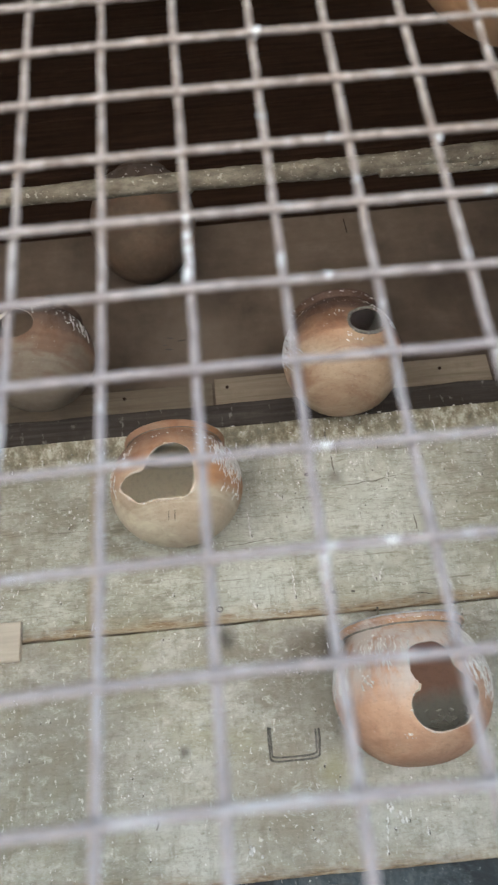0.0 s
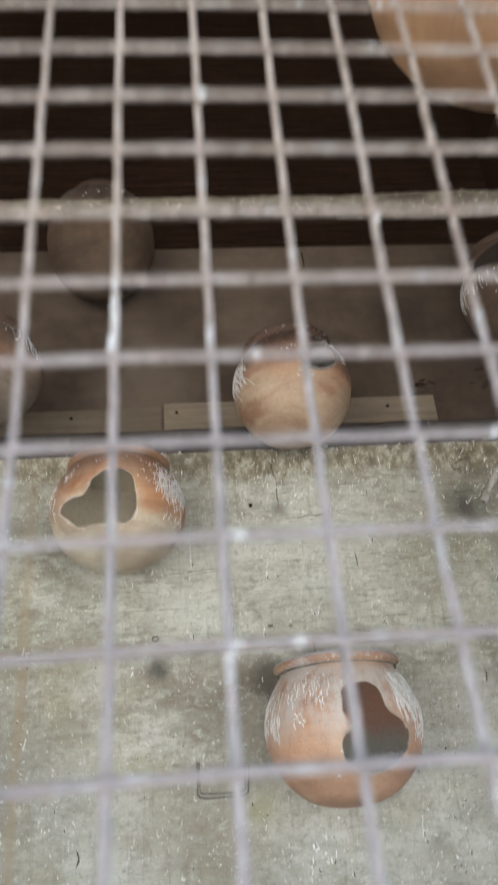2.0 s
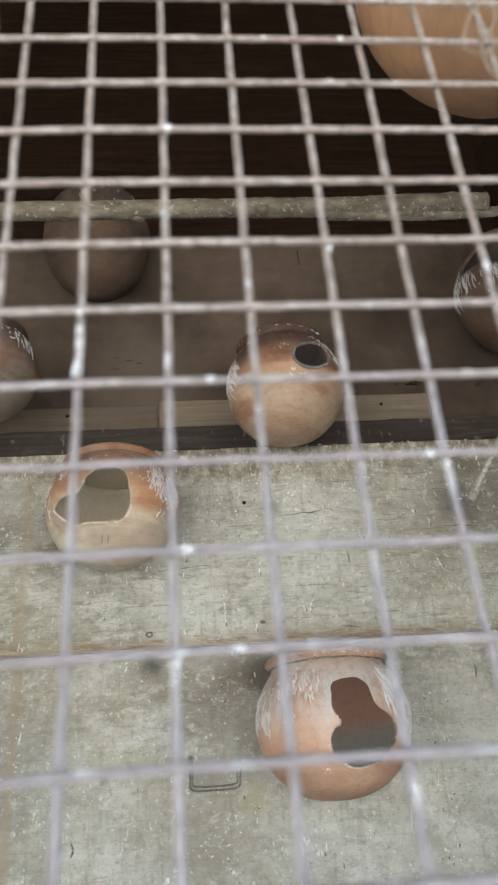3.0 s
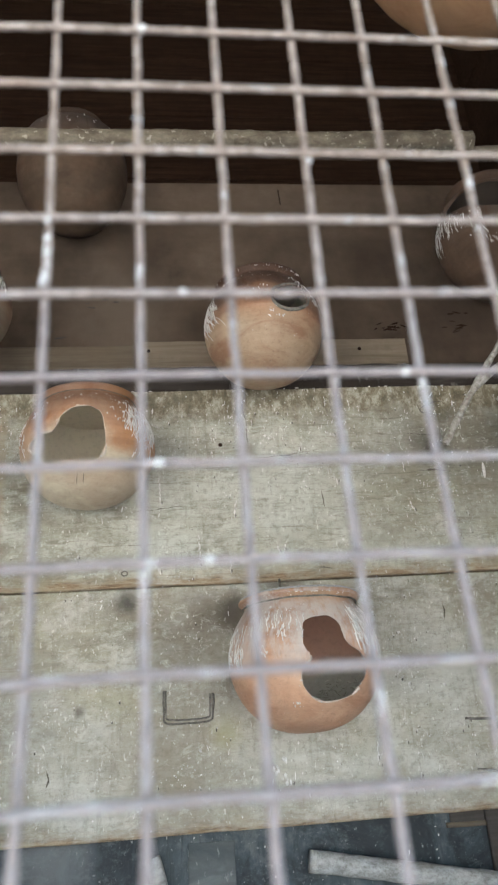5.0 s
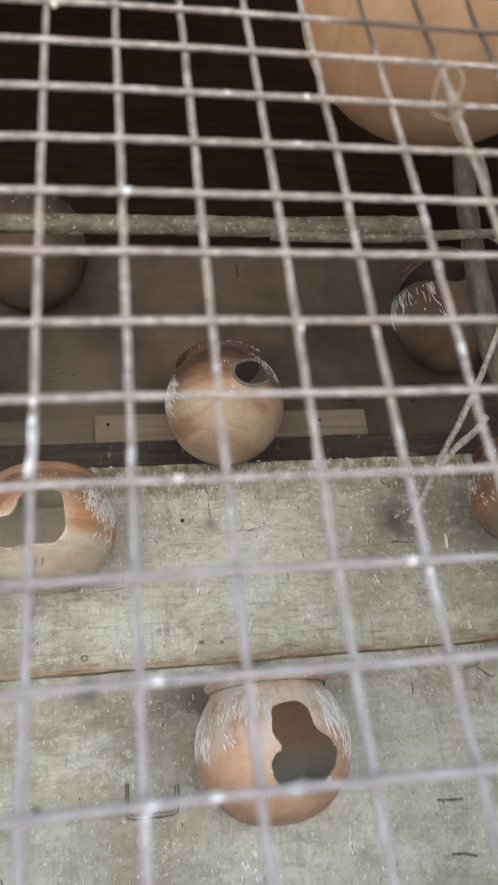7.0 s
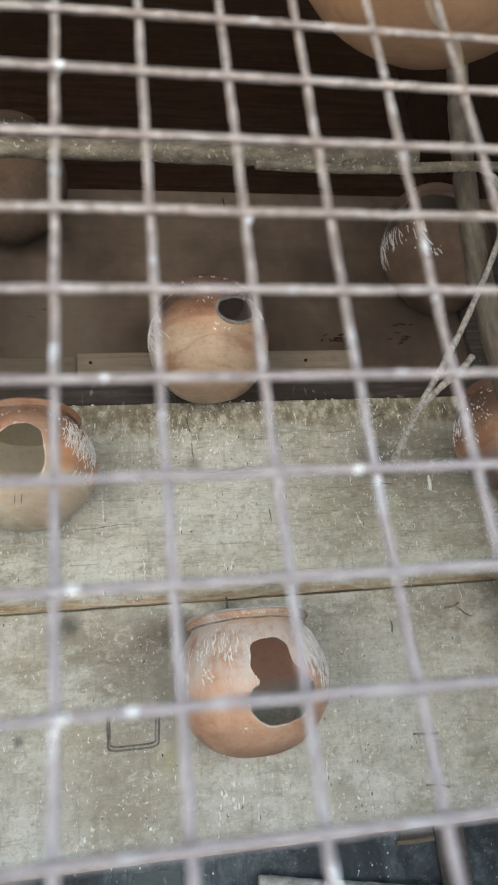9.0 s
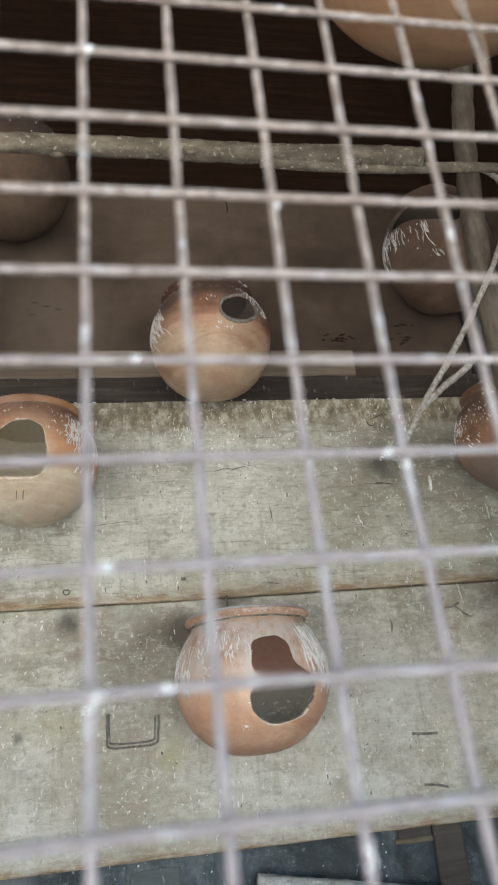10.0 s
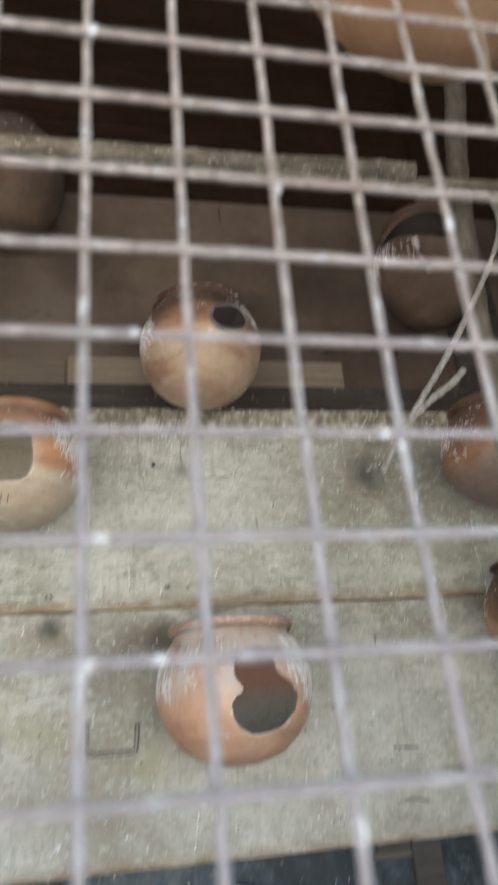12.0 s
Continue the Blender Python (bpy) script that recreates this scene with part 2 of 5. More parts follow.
M_DARK = wood("dark_beam", (0.032, 0.026, 0.022), (0.056, 0.048, 0.042), (0.09, 0.079, 0.07), (0.04, 0.032, 0.026), 0.5, 0.85, (0.22, 0.21, 0.195), (1.5, 30, 30), 0.12)
# near-black tone carries the shade of the recess under the roof
M_BLACK = wood("near_black_boards", (0.021, 0.0125, 0.0082), (0.033, 0.0192, 0.0126), (0.046, 0.027, 0.018), (0.023, 0.0135, 0.009), 0.5, 0.9, None, (1.5, 30, 30), 0.04)
M_BLUE, nt, b = start("blue_grey_paint", 0.6)
col = ramp(nt, noise_tex(nt, coords(nt, (1.2, 1, 0.8)), 9.0, 9, 0.72, 0.6), [(0.38, (0.018, 0.024, 0.029)), (0.47, (0.036, 0.048, 0.056)), (0.55, (0.062, 0.080, 0.090)), (0.66, (0.125, 0.142, 0.148))])
rub = noise_tex(nt, coords(nt, (1, 1, 1.6)), 30.0, 8, 0.78)
col = mix(nt, ramp(nt, rub, [(0.52, (0, 0, 0)), (0.66, (0.55,) * 3)]), col, (0.15, 0.17, 0.17))
col = mix(nt, ramp(nt, noise_tex(nt, coords(nt, (6, 1, 0.7)), 14.0, 6, 0.7), [(0.53, (0, 0, 0)), (0.66, (0.6,) * 3)]), col, (0.026, 0.033, 0.036))
col = mix(nt, ramp(nt, noise_tex(nt, coords(nt, (1.5, 1, 0.9)), 130.0, 4, 0.65), [(0.64, (0, 0, 0)), (0.70, (0.7,) * 3)]), col, (0.38, 0.40, 0.40))
nt.links.new(stained(nt, col, [(-0.20, 1.33, 0.07, 0.6, (0.20, 0.215, 0.22)), (0.36, 1.33, 0.07, 0.6, (0.022, 0.028, 0.032))], 1.19), b.inputs["Base Color"])
relief(nt, b, rub, 0.5, 0.002)
M_GREYBOARD = wood("grey_scrap", (0.07, 0.082, 0.084), (0.125, 0.138, 0.14), (0.21, 0.223, 0.222), (0.075, 0.088, 0.09), 0.8, 0.8, (0.45, 0.46, 0.45), (3, 8, 8))
M_BROWN = wood("brown_scrap", (0.05, 0.043, 0.039), (0.075, 0.066, 0.060), (0.10, 0.09, 0.082), (0.06, 0.052, 0.047), 0.5)
M_PLY = wood("fresh_plywood", (0.46, 0.41, 0.335), (0.53, 0.48, 0.40), (0.58, 0.535, 0.455), (0.44, 0.395, 0.32), 0.4)


def clay(name, dust_shade=0.0, top_dark=0.85, worn=0.7, pale=0.5, tone=1.0, lift=0.0, slip=(0.42, 0.345, 0.25), film=0.3, shade_tone=(0.062, 0.043, 0.029), blush=None, dark_drop=0.0):
    """Fired terracotta: brown top darkened by height, orange belly, pale wash on the lower half, staining."""
    m, nt, b = start(name, 0.58, 0.0, 0.4)
    o = coords(nt, (1, 1, 1))
    big = noise_tex(nt, o, 9.0, 7, 0.62, 0.7)
    col = ramp(nt, big, [(0.33, (0.41 * tone, 0.19 * tone, 0.092 * tone)), (0.45, (0.51 * tone, 0.282 * tone, 0.158 * tone)), (0.57, (0.54 * tone, 0.345 * tone, 0.215 * tone)), (0.70, (0.53 * tone, 0.40 * tone, 0.275 * tone))])
    tc = nt.nodes.new("ShaderNodeTexCoord")
    sep = nt.nodes.new("ShaderNodeSeparateXYZ")
    nt.links.new(tc.outputs["Object"], sep.inputs[0])

    def height(amount, scale):
        add = nt.nodes.new("ShaderNodeMath")
        add.operation = 'MULTIPLY_ADD'
        nt.links.new(noise_tex(nt, coords(nt), scale, 6, 0.65, 0.4), add.inputs[0])
        add.inputs[1].default_value = amount
        nt.links.new(sep.outputs["Z"], add.inputs[2])
        off = nt.nodes.new("ShaderNodeMath")
        off.operation = 'ADD'
        nt.links.new(add.outputs[0], off.inputs[0])
        off.inputs[1].default_value = 0.5 - amount * 0.5
        return off.outputs[0]

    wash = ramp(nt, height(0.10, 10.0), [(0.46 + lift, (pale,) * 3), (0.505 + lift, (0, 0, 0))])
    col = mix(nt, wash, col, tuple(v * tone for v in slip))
    if blush is not None:
        side = nt.nodes.new("ShaderNodeMath")
        side.operation = 'MULTIPLY_ADD'
        nt.links.new(noise_tex(nt, coords(nt), 12.0, 6, 0.65, 0.4), side.inputs[0])
        side.inputs[1].default_value = 0.07
        nt.links.new(sep.outputs["X"], side.inputs[2])
        patch = mix(nt, 1.0, ramp(nt, side.outputs[0], [(blush + 0.03, (0, 0, 0)), (blush + 0.05, (0.85, 0.85, 0.85))]), ramp(nt, height(0.08, 9.0), [(0.455, (0, 0, 0)), (0.475, (1, 1, 1))]), 'MULTIPLY')
        col = mix(nt, patch, col, (0.46, 0.225, 0.095))
    cloud = noise_tex(nt, coords(nt), 22.0, 8, 0.7, 0.5)
    col = mix(nt, 0.5, col, ramp(nt, cloud, [(0.36, (0.68, 0.60, 0.54)), (0.5, (0.98, 0.97, 0.96)), (0.64, (1.12, 1.14, 1.16))]), 'MULTIPLY')
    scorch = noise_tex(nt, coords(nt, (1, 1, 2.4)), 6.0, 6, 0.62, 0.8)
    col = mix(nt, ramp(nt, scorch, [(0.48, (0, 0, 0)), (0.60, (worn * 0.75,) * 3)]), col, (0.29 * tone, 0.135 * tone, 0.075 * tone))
    # darker towards the top by height: brown shoulder tone together with painted-in shade
    col = mix(nt, ramp(nt, height(0.11, 10.0), [(0.505 - dark_drop, (0, 0, 0)), (0.522 - dark_drop, (top_dark * 0.55,) * 3), (0.536 - dark_drop, (top_dark * 0.7,) * 3), (0.552 - dark_drop, (top_dark,) * 3)]), col, (0.066, 0.031, 0.018))
    rings = noise_tex(nt, coords(nt, (2, 2, 60)), 2.0, 5, 0.6)
    col = mix(nt, 0.35, col, ramp(nt, rings, [(0.3, (0.62, 0.56, 0.52)), (0.6, (1.0, 1.0, 1.0))]), 'MULTIPLY')
    grit = noise_tex(nt, o, 170.0, 5, 0.7)
    col = mix(nt, ramp(nt, grit, [(0.54, (0, 0, 0)), (0.70, (worn * 0.55,) * 3)]), col, (0.19, 0.12, 0.08))
    fleck = noise_tex(nt, coords(nt, (2.2, 2.2, 0.5)), 120.0, 4, 0.65)
    col = mix(nt, ramp(nt, fleck, [(0.66, (0, 0, 0)), (0.70, (worn * 0.6,) * 3)]), col, (0.64, 0.64, 0.62))
    veil = noise_tex(nt, coords(nt, (2.0, 2.0, 0.6)), 17.0, 8, 0.7, 0.3)
    veil = mix(nt, 1.0, ramp(nt, veil, [(0.36, (0, 0, 0)), (0.52, (film,) * 3)]), ramp(nt, height(0.10, 9.0), [(0.470, (0, 0, 0)), (0.52, (1, 1, 1)), (0.575, (1, 1, 1)), (0.592, (0.1, 0.1, 0.1))]), 'MULTIPLY')
    col = mix(nt, veil, col, (0.58, 0.56, 0.54))
    # dark mottled coat: dust and the upper pots' shade in one colour
    if dust_shade:
        shade_mottle = noise_tex(nt, o, 11.0, 6, 0.6)
        col = mix(nt, ramp(nt, shade_mottle, [(0.25, (dust_shade * 0.8,) * 3), (0.6, (dust_shade,) * 3)]), col, shade_tone)
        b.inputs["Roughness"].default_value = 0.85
    nt.links.new(col, b.inputs["Base Color"])
    relief(nt, b, mix(nt, 0.6, rings, grit), 0.45, 0.0018)
    return m


M_CLAY = clay("terracotta", 0.0, 0.97, 0.9, 0.85, 0.8, 0.0, (0.51, 0.395, 0.275), film=0.05, dark_drop=0.013)
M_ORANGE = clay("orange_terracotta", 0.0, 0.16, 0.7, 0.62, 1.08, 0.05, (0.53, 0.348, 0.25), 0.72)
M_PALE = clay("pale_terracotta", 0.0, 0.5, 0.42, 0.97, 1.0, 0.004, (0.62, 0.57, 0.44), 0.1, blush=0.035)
# this pot's dark top and greyed belly hold painted shade and bounce light
M_GREYED = clay("greyed_terracotta", 0.36, 0.95, 0.85, 0.9, 0.62, -0.004, (0.40, 0.36, 0.29), 0.1, dark_drop=0.008)
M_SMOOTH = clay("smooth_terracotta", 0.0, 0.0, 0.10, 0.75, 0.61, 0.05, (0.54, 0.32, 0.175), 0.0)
# darker clay copy for the high pot: dust with its shade painted in
M_DUSTY_SHADED = clay("shaded_dusty_terracotta", 0.91, 0.95, shade_tone=(0.038, 0.024, 0.015))
M_DEEP = clay("deep_orange_terracotta", 0.0, 0.9, 0.9, 0.92, 0.76, -0.012, (0.235, 0.19, 0.165), 0.05, dark_drop=0.014)
# the jar likewise: its shade is painted into the dark tone
M_UMBER = clay("umber_terracotta", 0.90, 0.6, 0.8, 0.4, 1.0, film=0.4, shade_tone=(0.047, 0.031, 0.022))

M_BREAK, nt, b = start("broken_clay_edge", 0.9)
col = ramp(nt, noise_tex(nt, coords(nt), 150.0, 5, 0.7), [(0.35, (0.50, 0.40, 0.31)), (0.5, (0.64, 0.56, 0.47)), (0.65, (0.74, 0.69, 0.61))])
nt.links.new(col, b.inputs["Base Color"])

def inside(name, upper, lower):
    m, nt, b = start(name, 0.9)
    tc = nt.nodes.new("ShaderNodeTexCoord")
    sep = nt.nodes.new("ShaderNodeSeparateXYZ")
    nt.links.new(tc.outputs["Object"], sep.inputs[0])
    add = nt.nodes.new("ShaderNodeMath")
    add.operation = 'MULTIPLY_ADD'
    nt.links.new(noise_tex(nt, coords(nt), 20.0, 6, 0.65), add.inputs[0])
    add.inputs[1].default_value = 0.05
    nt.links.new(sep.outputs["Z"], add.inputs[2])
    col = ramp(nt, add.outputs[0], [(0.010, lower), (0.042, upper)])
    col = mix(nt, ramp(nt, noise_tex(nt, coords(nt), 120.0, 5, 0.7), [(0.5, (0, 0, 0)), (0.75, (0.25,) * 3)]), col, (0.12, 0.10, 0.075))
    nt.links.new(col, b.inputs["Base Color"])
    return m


M_INSIDE = inside("dusty_inside", (0.54, 0.335, 0.25), (0.43, 0.43, 0.37))
M_DIM = inside("dim_inside", (0.58, 0.50, 0.43), (0.52, 0.46, 0.40))
# lining darkened so that the openings read as deep shade
M_DARK_INSIDE = inside("darkened_inside", (0.115, 0.092, 0.075), (0.085, 0.068, 0.055))
M_INSIDE_PALE = inside("limed_inside", (0.68, 0.61, 0.47), (0.58, 0.53, 0.42))

M_WIRE, nt, b = start("galvanised_wire", 0.55, 0.15, 0.4)
o = coords(nt, (1, 1, 1))
n1 = noise_tex(nt, o, 210.0, 5, 0.65)
n2 = noise_tex(nt, o, 700.0, 5, 0.7)
col = ramp(nt, n1, [(0.36, (0.145, 0.112, 0.092)), (0.5, (0.228, 0.188, 0.163)), (0.62, (0.335, 0.29, 0.26))])
col = mix(nt, ramp(nt, n2, [(0.52, (0, 0, 0)), (0.70, (0.45,) * 3)]), col, (0.15, 0.115, 0.095))
n3 = noise_tex(nt, coords(nt, (1, 1, 1)), 480.0, 6, 0.75)
col = mix(nt, ramp(nt, n3, [(0.52, (0, 0, 0)), (0.64, (0.65,) * 3)]), col, (0.45, 0.43, 0.415))
n4 = noise_tex(nt, coords(nt, (1, 1, 1)), 45.0, 5, 0.6)
col = mix(nt, ramp(nt, n4, [(0.54, (0, 0, 0)), (0.68, (0.55,) * 3)]), col, (0.19, 0.142, 0.115))
tc = nt.nodes.new("ShaderNodeTexCoord")
sep = nt.nodes.new("ShaderNodeSeparateXYZ")
nt.links.new(tc.outputs["Object"], sep.inputs[0])


def past(axis, edge, soft_edge, wave):
    """1 beyond the edge along an axis, with an uneven border."""
    add = nt.nodes.new("ShaderNodeMath")
    add.operation = 'MULTIPLY_ADD'
    nt.links.new(noise_tex(nt, coords(nt, (1, 1, 1), False), 30.0, 4, 0.6), add.inputs[0])
    add.inputs[1].default_value = wave
    nt.links.new(sep.outputs[axis], add.inputs[2])
    rng_node = nt.nodes.new("ShaderNodeMapRange")
    rng_node.inputs[1].default_value = edge + wave * 0.5 - soft_edge
    rng_node.inputs[2].default_value = edge + wave * 0.5 + soft_edge
    nt.links.new(add.outputs[0], rng_node.inputs[0])
    return rng_node.outputs[0]


# upper right wires: their shade is put in as dark brown
shade_mask = nt.nodes.new("ShaderNodeMath")
shade_mask.operation = 'MULTIPLY'
nt.links.new(past("X", 0.093, 0.006, 0.01), shade_mask.inputs[0])
nt.links.new(past("Z", 1.766, 0.004, 0.006), shade_mask.inputs[1])
# lower wires: cool sky sheen painted in as lilac, plus patches of lime coat
coat = ramp(nt, noise_tex(nt, coords(nt), 38.0, 6, 0.7), [(0.54, (0, 0, 0)), (0.66, (0.6, 0.6, 0.6))])
limed = mix(nt, 0.65, col, (0.190, 0.178, 0.196))
limed = mix(nt, coat, limed, (0.33, 0.345, 0.355))
col = mix(nt, past("Z", 1.585, 0.04, 0.05), limed, col)
col = mix(nt, shade_mask.outputs[0], col, (0.085, 0.062, 0.046))
nt.links.new(col, b.inputs["Base Color"])
relief(nt, b, n2, 0.6, 0.0006)

M_LIME, nt, b = start("bird_lime", 0.3, 0.0, 0.5)
o = coords(nt)
col = ramp(nt, noise_tex(nt, o, 220.0, 5, 0.6), [(0.35, (0.62, 0.615, 0.595)), (0.55, (0.80, 0.795, 0.775)), (0.7, (0.88, 0.875, 0.86))])
isl = nt.nodes.new("ShaderNodeNewGeometry")
col = mix(nt, 1.0, col, ramp(nt, isl.outputs["Random Per Island"], [(0.0, (0.62, 0.62, 0.61)), (0.35, (0.86, 0.86, 0.85)), (0.65, (1, 1, 1)), (1.0, (1.06, 1.06, 1.06))]), 'MULTIPLY')
nt.links.new(col, b.inputs["Base Color"])

M_SPLASH, nt, b = start("dried_splash", 0.6)
col = ramp(nt, noise_tex(nt, coords(nt), 400.0, 5, 0.7), [(0.35, (0.40, 0.42, 0.43)), (0.5, (0.54, 0.56, 0.57)), (0.66, (0.70, 0.72, 0.73))])
nt.links.new(col, b.inputs["Base Color"])

M_CRUST, nt, b = start("grey_crust", 0.6)
col = ramp(nt, noise_tex(nt, coords(nt), 400.0, 5, 0.7), [(0.35, (0.25, 0.25, 0.255)), (0.5, (0.34, 0.35, 0.36)), (0.66, (0.46, 0.48, 0.49))])
nt.links.new(col, b.inputs["Base Color"])

M_BARK, nt, b = start("bark", 0.9)
o = coords(nt, (0.5, 1, 1))
n1 = noise_tex(nt, o, 55.0, 7, 0.65)
n2 = noise_tex(nt, coords(nt), 240.0, 5, 0.7)
col = ramp(nt, n1, [(0.32, (0.080, 0.067, 0.049)), (0.5, (0.142, 0.122, 0.090)), (0.66, (0.215, 0.19, 0.145))])
col = mix(nt, ramp(nt, n2, [(0.50, (0, 0, 0)), (0.66, (0.45,) * 3)]), col, (0.085, 0.068, 0.05))
n3 = noise_tex(nt, coords(nt), 130.0, 4, 0.6)
col = mix(nt, ramp(nt, n3, [(0.60, (0, 0, 0)), (0.66, (0.6,) * 3)]), col, (0.42, 0.40, 0.34))
nt.links.new(col, b.inputs["Base Color"])
relief(nt, b, mix(nt, 0.5, n1, n2), 0.8, 0.003)

M_POLE, nt, b = start("old_pole", 0.85)
n1 = noise_tex(nt, coords(nt, (1, 1, 0.25)), 60.0, 7, 0.65)
col = ramp(nt, n1, [(0.32, (0.058, 0.048, 0.036)), (0.5, (0.102, 0.087, 0.067)), (0.68, (0.145, 0.127, 0.10))])
nt.links.new(col, b.inputs["Base Color"])
relief(nt, b, n1, 0.7, 0.003)

M_TWIG, nt, b = start("dry_twig", 0.85)
n1 = noise_tex(nt, coords(nt), 150.0, 7, 0.65)
col = ramp(nt, n1, [(0.35, (0.17, 0.15, 0.125)), (0.5, (0.29, 0.275, 0.245)), (0.64, (0.42, 0.41, 0.38))])
nt.links.new(col, b.inputs["Base Color"])
relief(nt, b, n1, 0.8, 0.002)

M_IRON, nt, b = start("rusty_iron", 0.7, 0.3)
col = ramp(nt, noise_tex(nt, coords(nt), 90.0, 5), [(0.35, (0.10, 0.09, 0.075)), (0.6, (0.19, 0.172, 0.148)), (0.75, (0.25, 0.21, 0.165))])
nt.links.new(col, b.inputs["Base Color"])

M_SMUDGE, nt, b = start("dark_smudge", 0.9)
col = ramp(nt, noise_tex(nt, coords(nt), 110.0, 6, 0.7), [(0.38, (0.115, 0.108, 0.095)), (0.5, (0.17, 0.16, 0.142)), (0.64, (0.27, 0.26, 0.23))])
nt.links.new(col, b.inputs["Base Color"])

M_BRANCH, nt, b = start("weathered_branch", 0.9)
n1 = noise_tex(nt, coords(nt, (0.6, 1, 1)), 70.0, 8, 0.72)
n2 = noise_tex(nt, coords(nt), 260.0, 4, 0.7)
col = ramp(nt, n1, [(0.34, (0.24, 0.235, 0.215)), (0.48, (0.39, 0.39, 0.37)), (0.62, (0.56, 0.565, 0.55))])
col = mix(nt, ramp(nt, n2, [(0.52, (0, 0, 0)), (0.66, (0.5,) * 3)]), col, (0.14, 0.13, 0.11))
nt.links.new(col, b.inputs["Base Color"])
relief(nt, b, mix(nt, 0.5, n1, n2), 0.9, 0.003)

M_STRAW, nt, b = start("nest_straw", 0.9)
isl = nt.nodes.new("ShaderNodeNewGeometry")
col = ramp(nt, isl.outputs["Random Per Island"], [(0.0, (0.26, 0.26, 0.215)), (0.7, (0.33, 0.33, 0.28)), (1.0, (0.44, 0.44, 0.37))])
nt.links.new(col, b.inputs["Base Color"])

M_TIE, nt, b = start("tie_wire", 0.5, 0.2)
col = ramp(nt, noise_tex(nt, coords(nt), 200.0, 4), [(0.35, (0.15, 0.115, 0.08)), (0.65, (0.24, 0.195, 0.145))])
nt.links.new(col, b.inputs["Base Color"])

M_HEADER, nt, b = start("pale_blue_paint", 0.6)
o = coords(nt)
col = ramp(nt, noise_tex(nt, o, 18.0, 7, 0.65), [(0.35, (0.12, 0.14, 0.145)), (0.6, (0.18, 0.205, 0.21)), (0.75, (0.15, 0.15, 0.14))])
nt.links.new(col, b.inputs["Base Color"])

M_EARTH, nt, b = start("worn_concrete", 0.95)
o = coords(nt, (1, 1, 1), False)
col = ramp(nt, noise_tex(nt, o, 3.0, 8, 0.65), [(0.3, (0.26, 0.25, 0.235)), (0.5, (0.36, 0.35, 0.33)), (0.7, (0.44, 0.43, 0.41))])
nt.links.new(col, b.inputs["Base Color"])
relief(nt, b, noise_tex(nt, o, 25.0, 6), 0.6, 0.02)


# ---- building helpers ----
def mesh_from(bm, name, material, smooth=False):
    bmesh.ops.recalc_face_normals(bm, faces=bm.faces)
    me = bpy.data.meshes.new(name)
    bm.to_mesh(me)
    bm.free()
    me.materials.append(material)
    if smooth:
        me.polygons.foreach_set("use_smooth", [True] * len(me.polygons))
    return me


def part(name, bm, material, parent=None, label="", smooth=False):
    ob = new(name, mesh_from(bm, name, material, smooth))
    ob.parent = parent
    return tagged(ob, label)


def thing(name, label, category, group="", kind="", at=(0, 0, 0)):
    ob = new(name)
    ob.empty_display_size = 0.05
    ob.location = at
    return tagged(ob, label, category, group, kind)


def wob(p, s, amp):
    return amp * (noise.noise(Vector(p) * s))


def board_bm(x0, x1, y0, y1, z0, z1, axis='x', ragged=0.0015, bevel=0.002, step=0.03, seed=0.0):
    """A sawn board: long along axis, with slightly uneven, eased edges."""
    bm = bmesh.new()
    lo, hi = Vector((x0, y0, z0)), Vector((x1, y1, z1))
    k = 'xyz'.index(axis)
    u, v = [i for i in range(3) if i != k]
    n = max(2, min(60, int((hi[k] - lo[k]) / step)))
    bev = min(bevel, (hi[u] - lo[u]) * 0.3, (hi[v] - lo[v]) * 0.3)
    prof = [(0, 0, 1, 0), (0, 0, 0, 1), (0, 1, 0, -1), (0, 1, 1, 0), (1, 1, -1, 0), (1, 1, 0, -1), (1, 0, 0, 1), (1, 0, -1, 0)]
    rings = []
    for i in range(n + 1):
        t = lo[k] + (hi[k] - lo[k]) * i / n
        ring = []
        for j, (a, c, du, dv) in enumerate(prof):
            p = Vector((0, 0, 0))
            p[k] = t
            p[u] = (lo[u], hi[u])[a] + du * bev
            p[v] = (lo[v], hi[v])[c] + dv * bev
            q = Vector(p)
            q[k] += seed
            p[v] += wob(q, 14.0, ragged) + wob(q, 60.0, ragged * 0.5)
            p[u] += wob(q + Vector((3, 5, 7)), 9.0, ragged * 0.4)
            ring.append(bm.verts.new(p))
        rings.append(ring)
    for r0, r1 in zip(rings, rings[1:]):
        for j in range(8):
            bm.faces.new((r0[j], r0[(j + 1) % 8], r1[(j + 1) % 8], r1[j]))
    bm.faces.new(rings[0])
    bm.faces.new(rings[-1])
    return bm


def tube_bm(points, radii, seg=10, rough=0.0, freq=60.0, bm=None):
    """A round rod along the points, with an uneven skin."""
    bm = bm or bmesh.new()
    pts = [Vector(p) for p in points]
    rings = []
    side = None
    for i, p in enumerate(pts):
        d = (pts[min(i + 1, len(pts) - 1)] - pts[max(i - 1, 0)]).normalized()
        if side is None:
            side = d.orthogonal().normalized()
        side = (side - d * side.dot(d)).normalized()
        up = d.cross(side)
        r = radii[i] if isinstance(radii, (list, tuple)) else radii
        ring = []
        for j in range(seg):
            a = 2 * math.pi * j / seg
            w = side * math.cos(a) + up * math.sin(a)
            rr = r * (1 + rough * noise.noise((p + w * r) * freq))
            ring.append(bm.verts.new(p + w * rr))
        rings.append(ring)
    for r0, r1 in zip(rings, rings[1:]):
        for j in range(seg):
            bm.faces.new((r0[j], r0[(j + 1) % seg], r1[(j + 1) % seg], r1[j]))
    bm.faces.new(rings[0][::-1])
    bm.faces.new(rings[-1])
    return bm


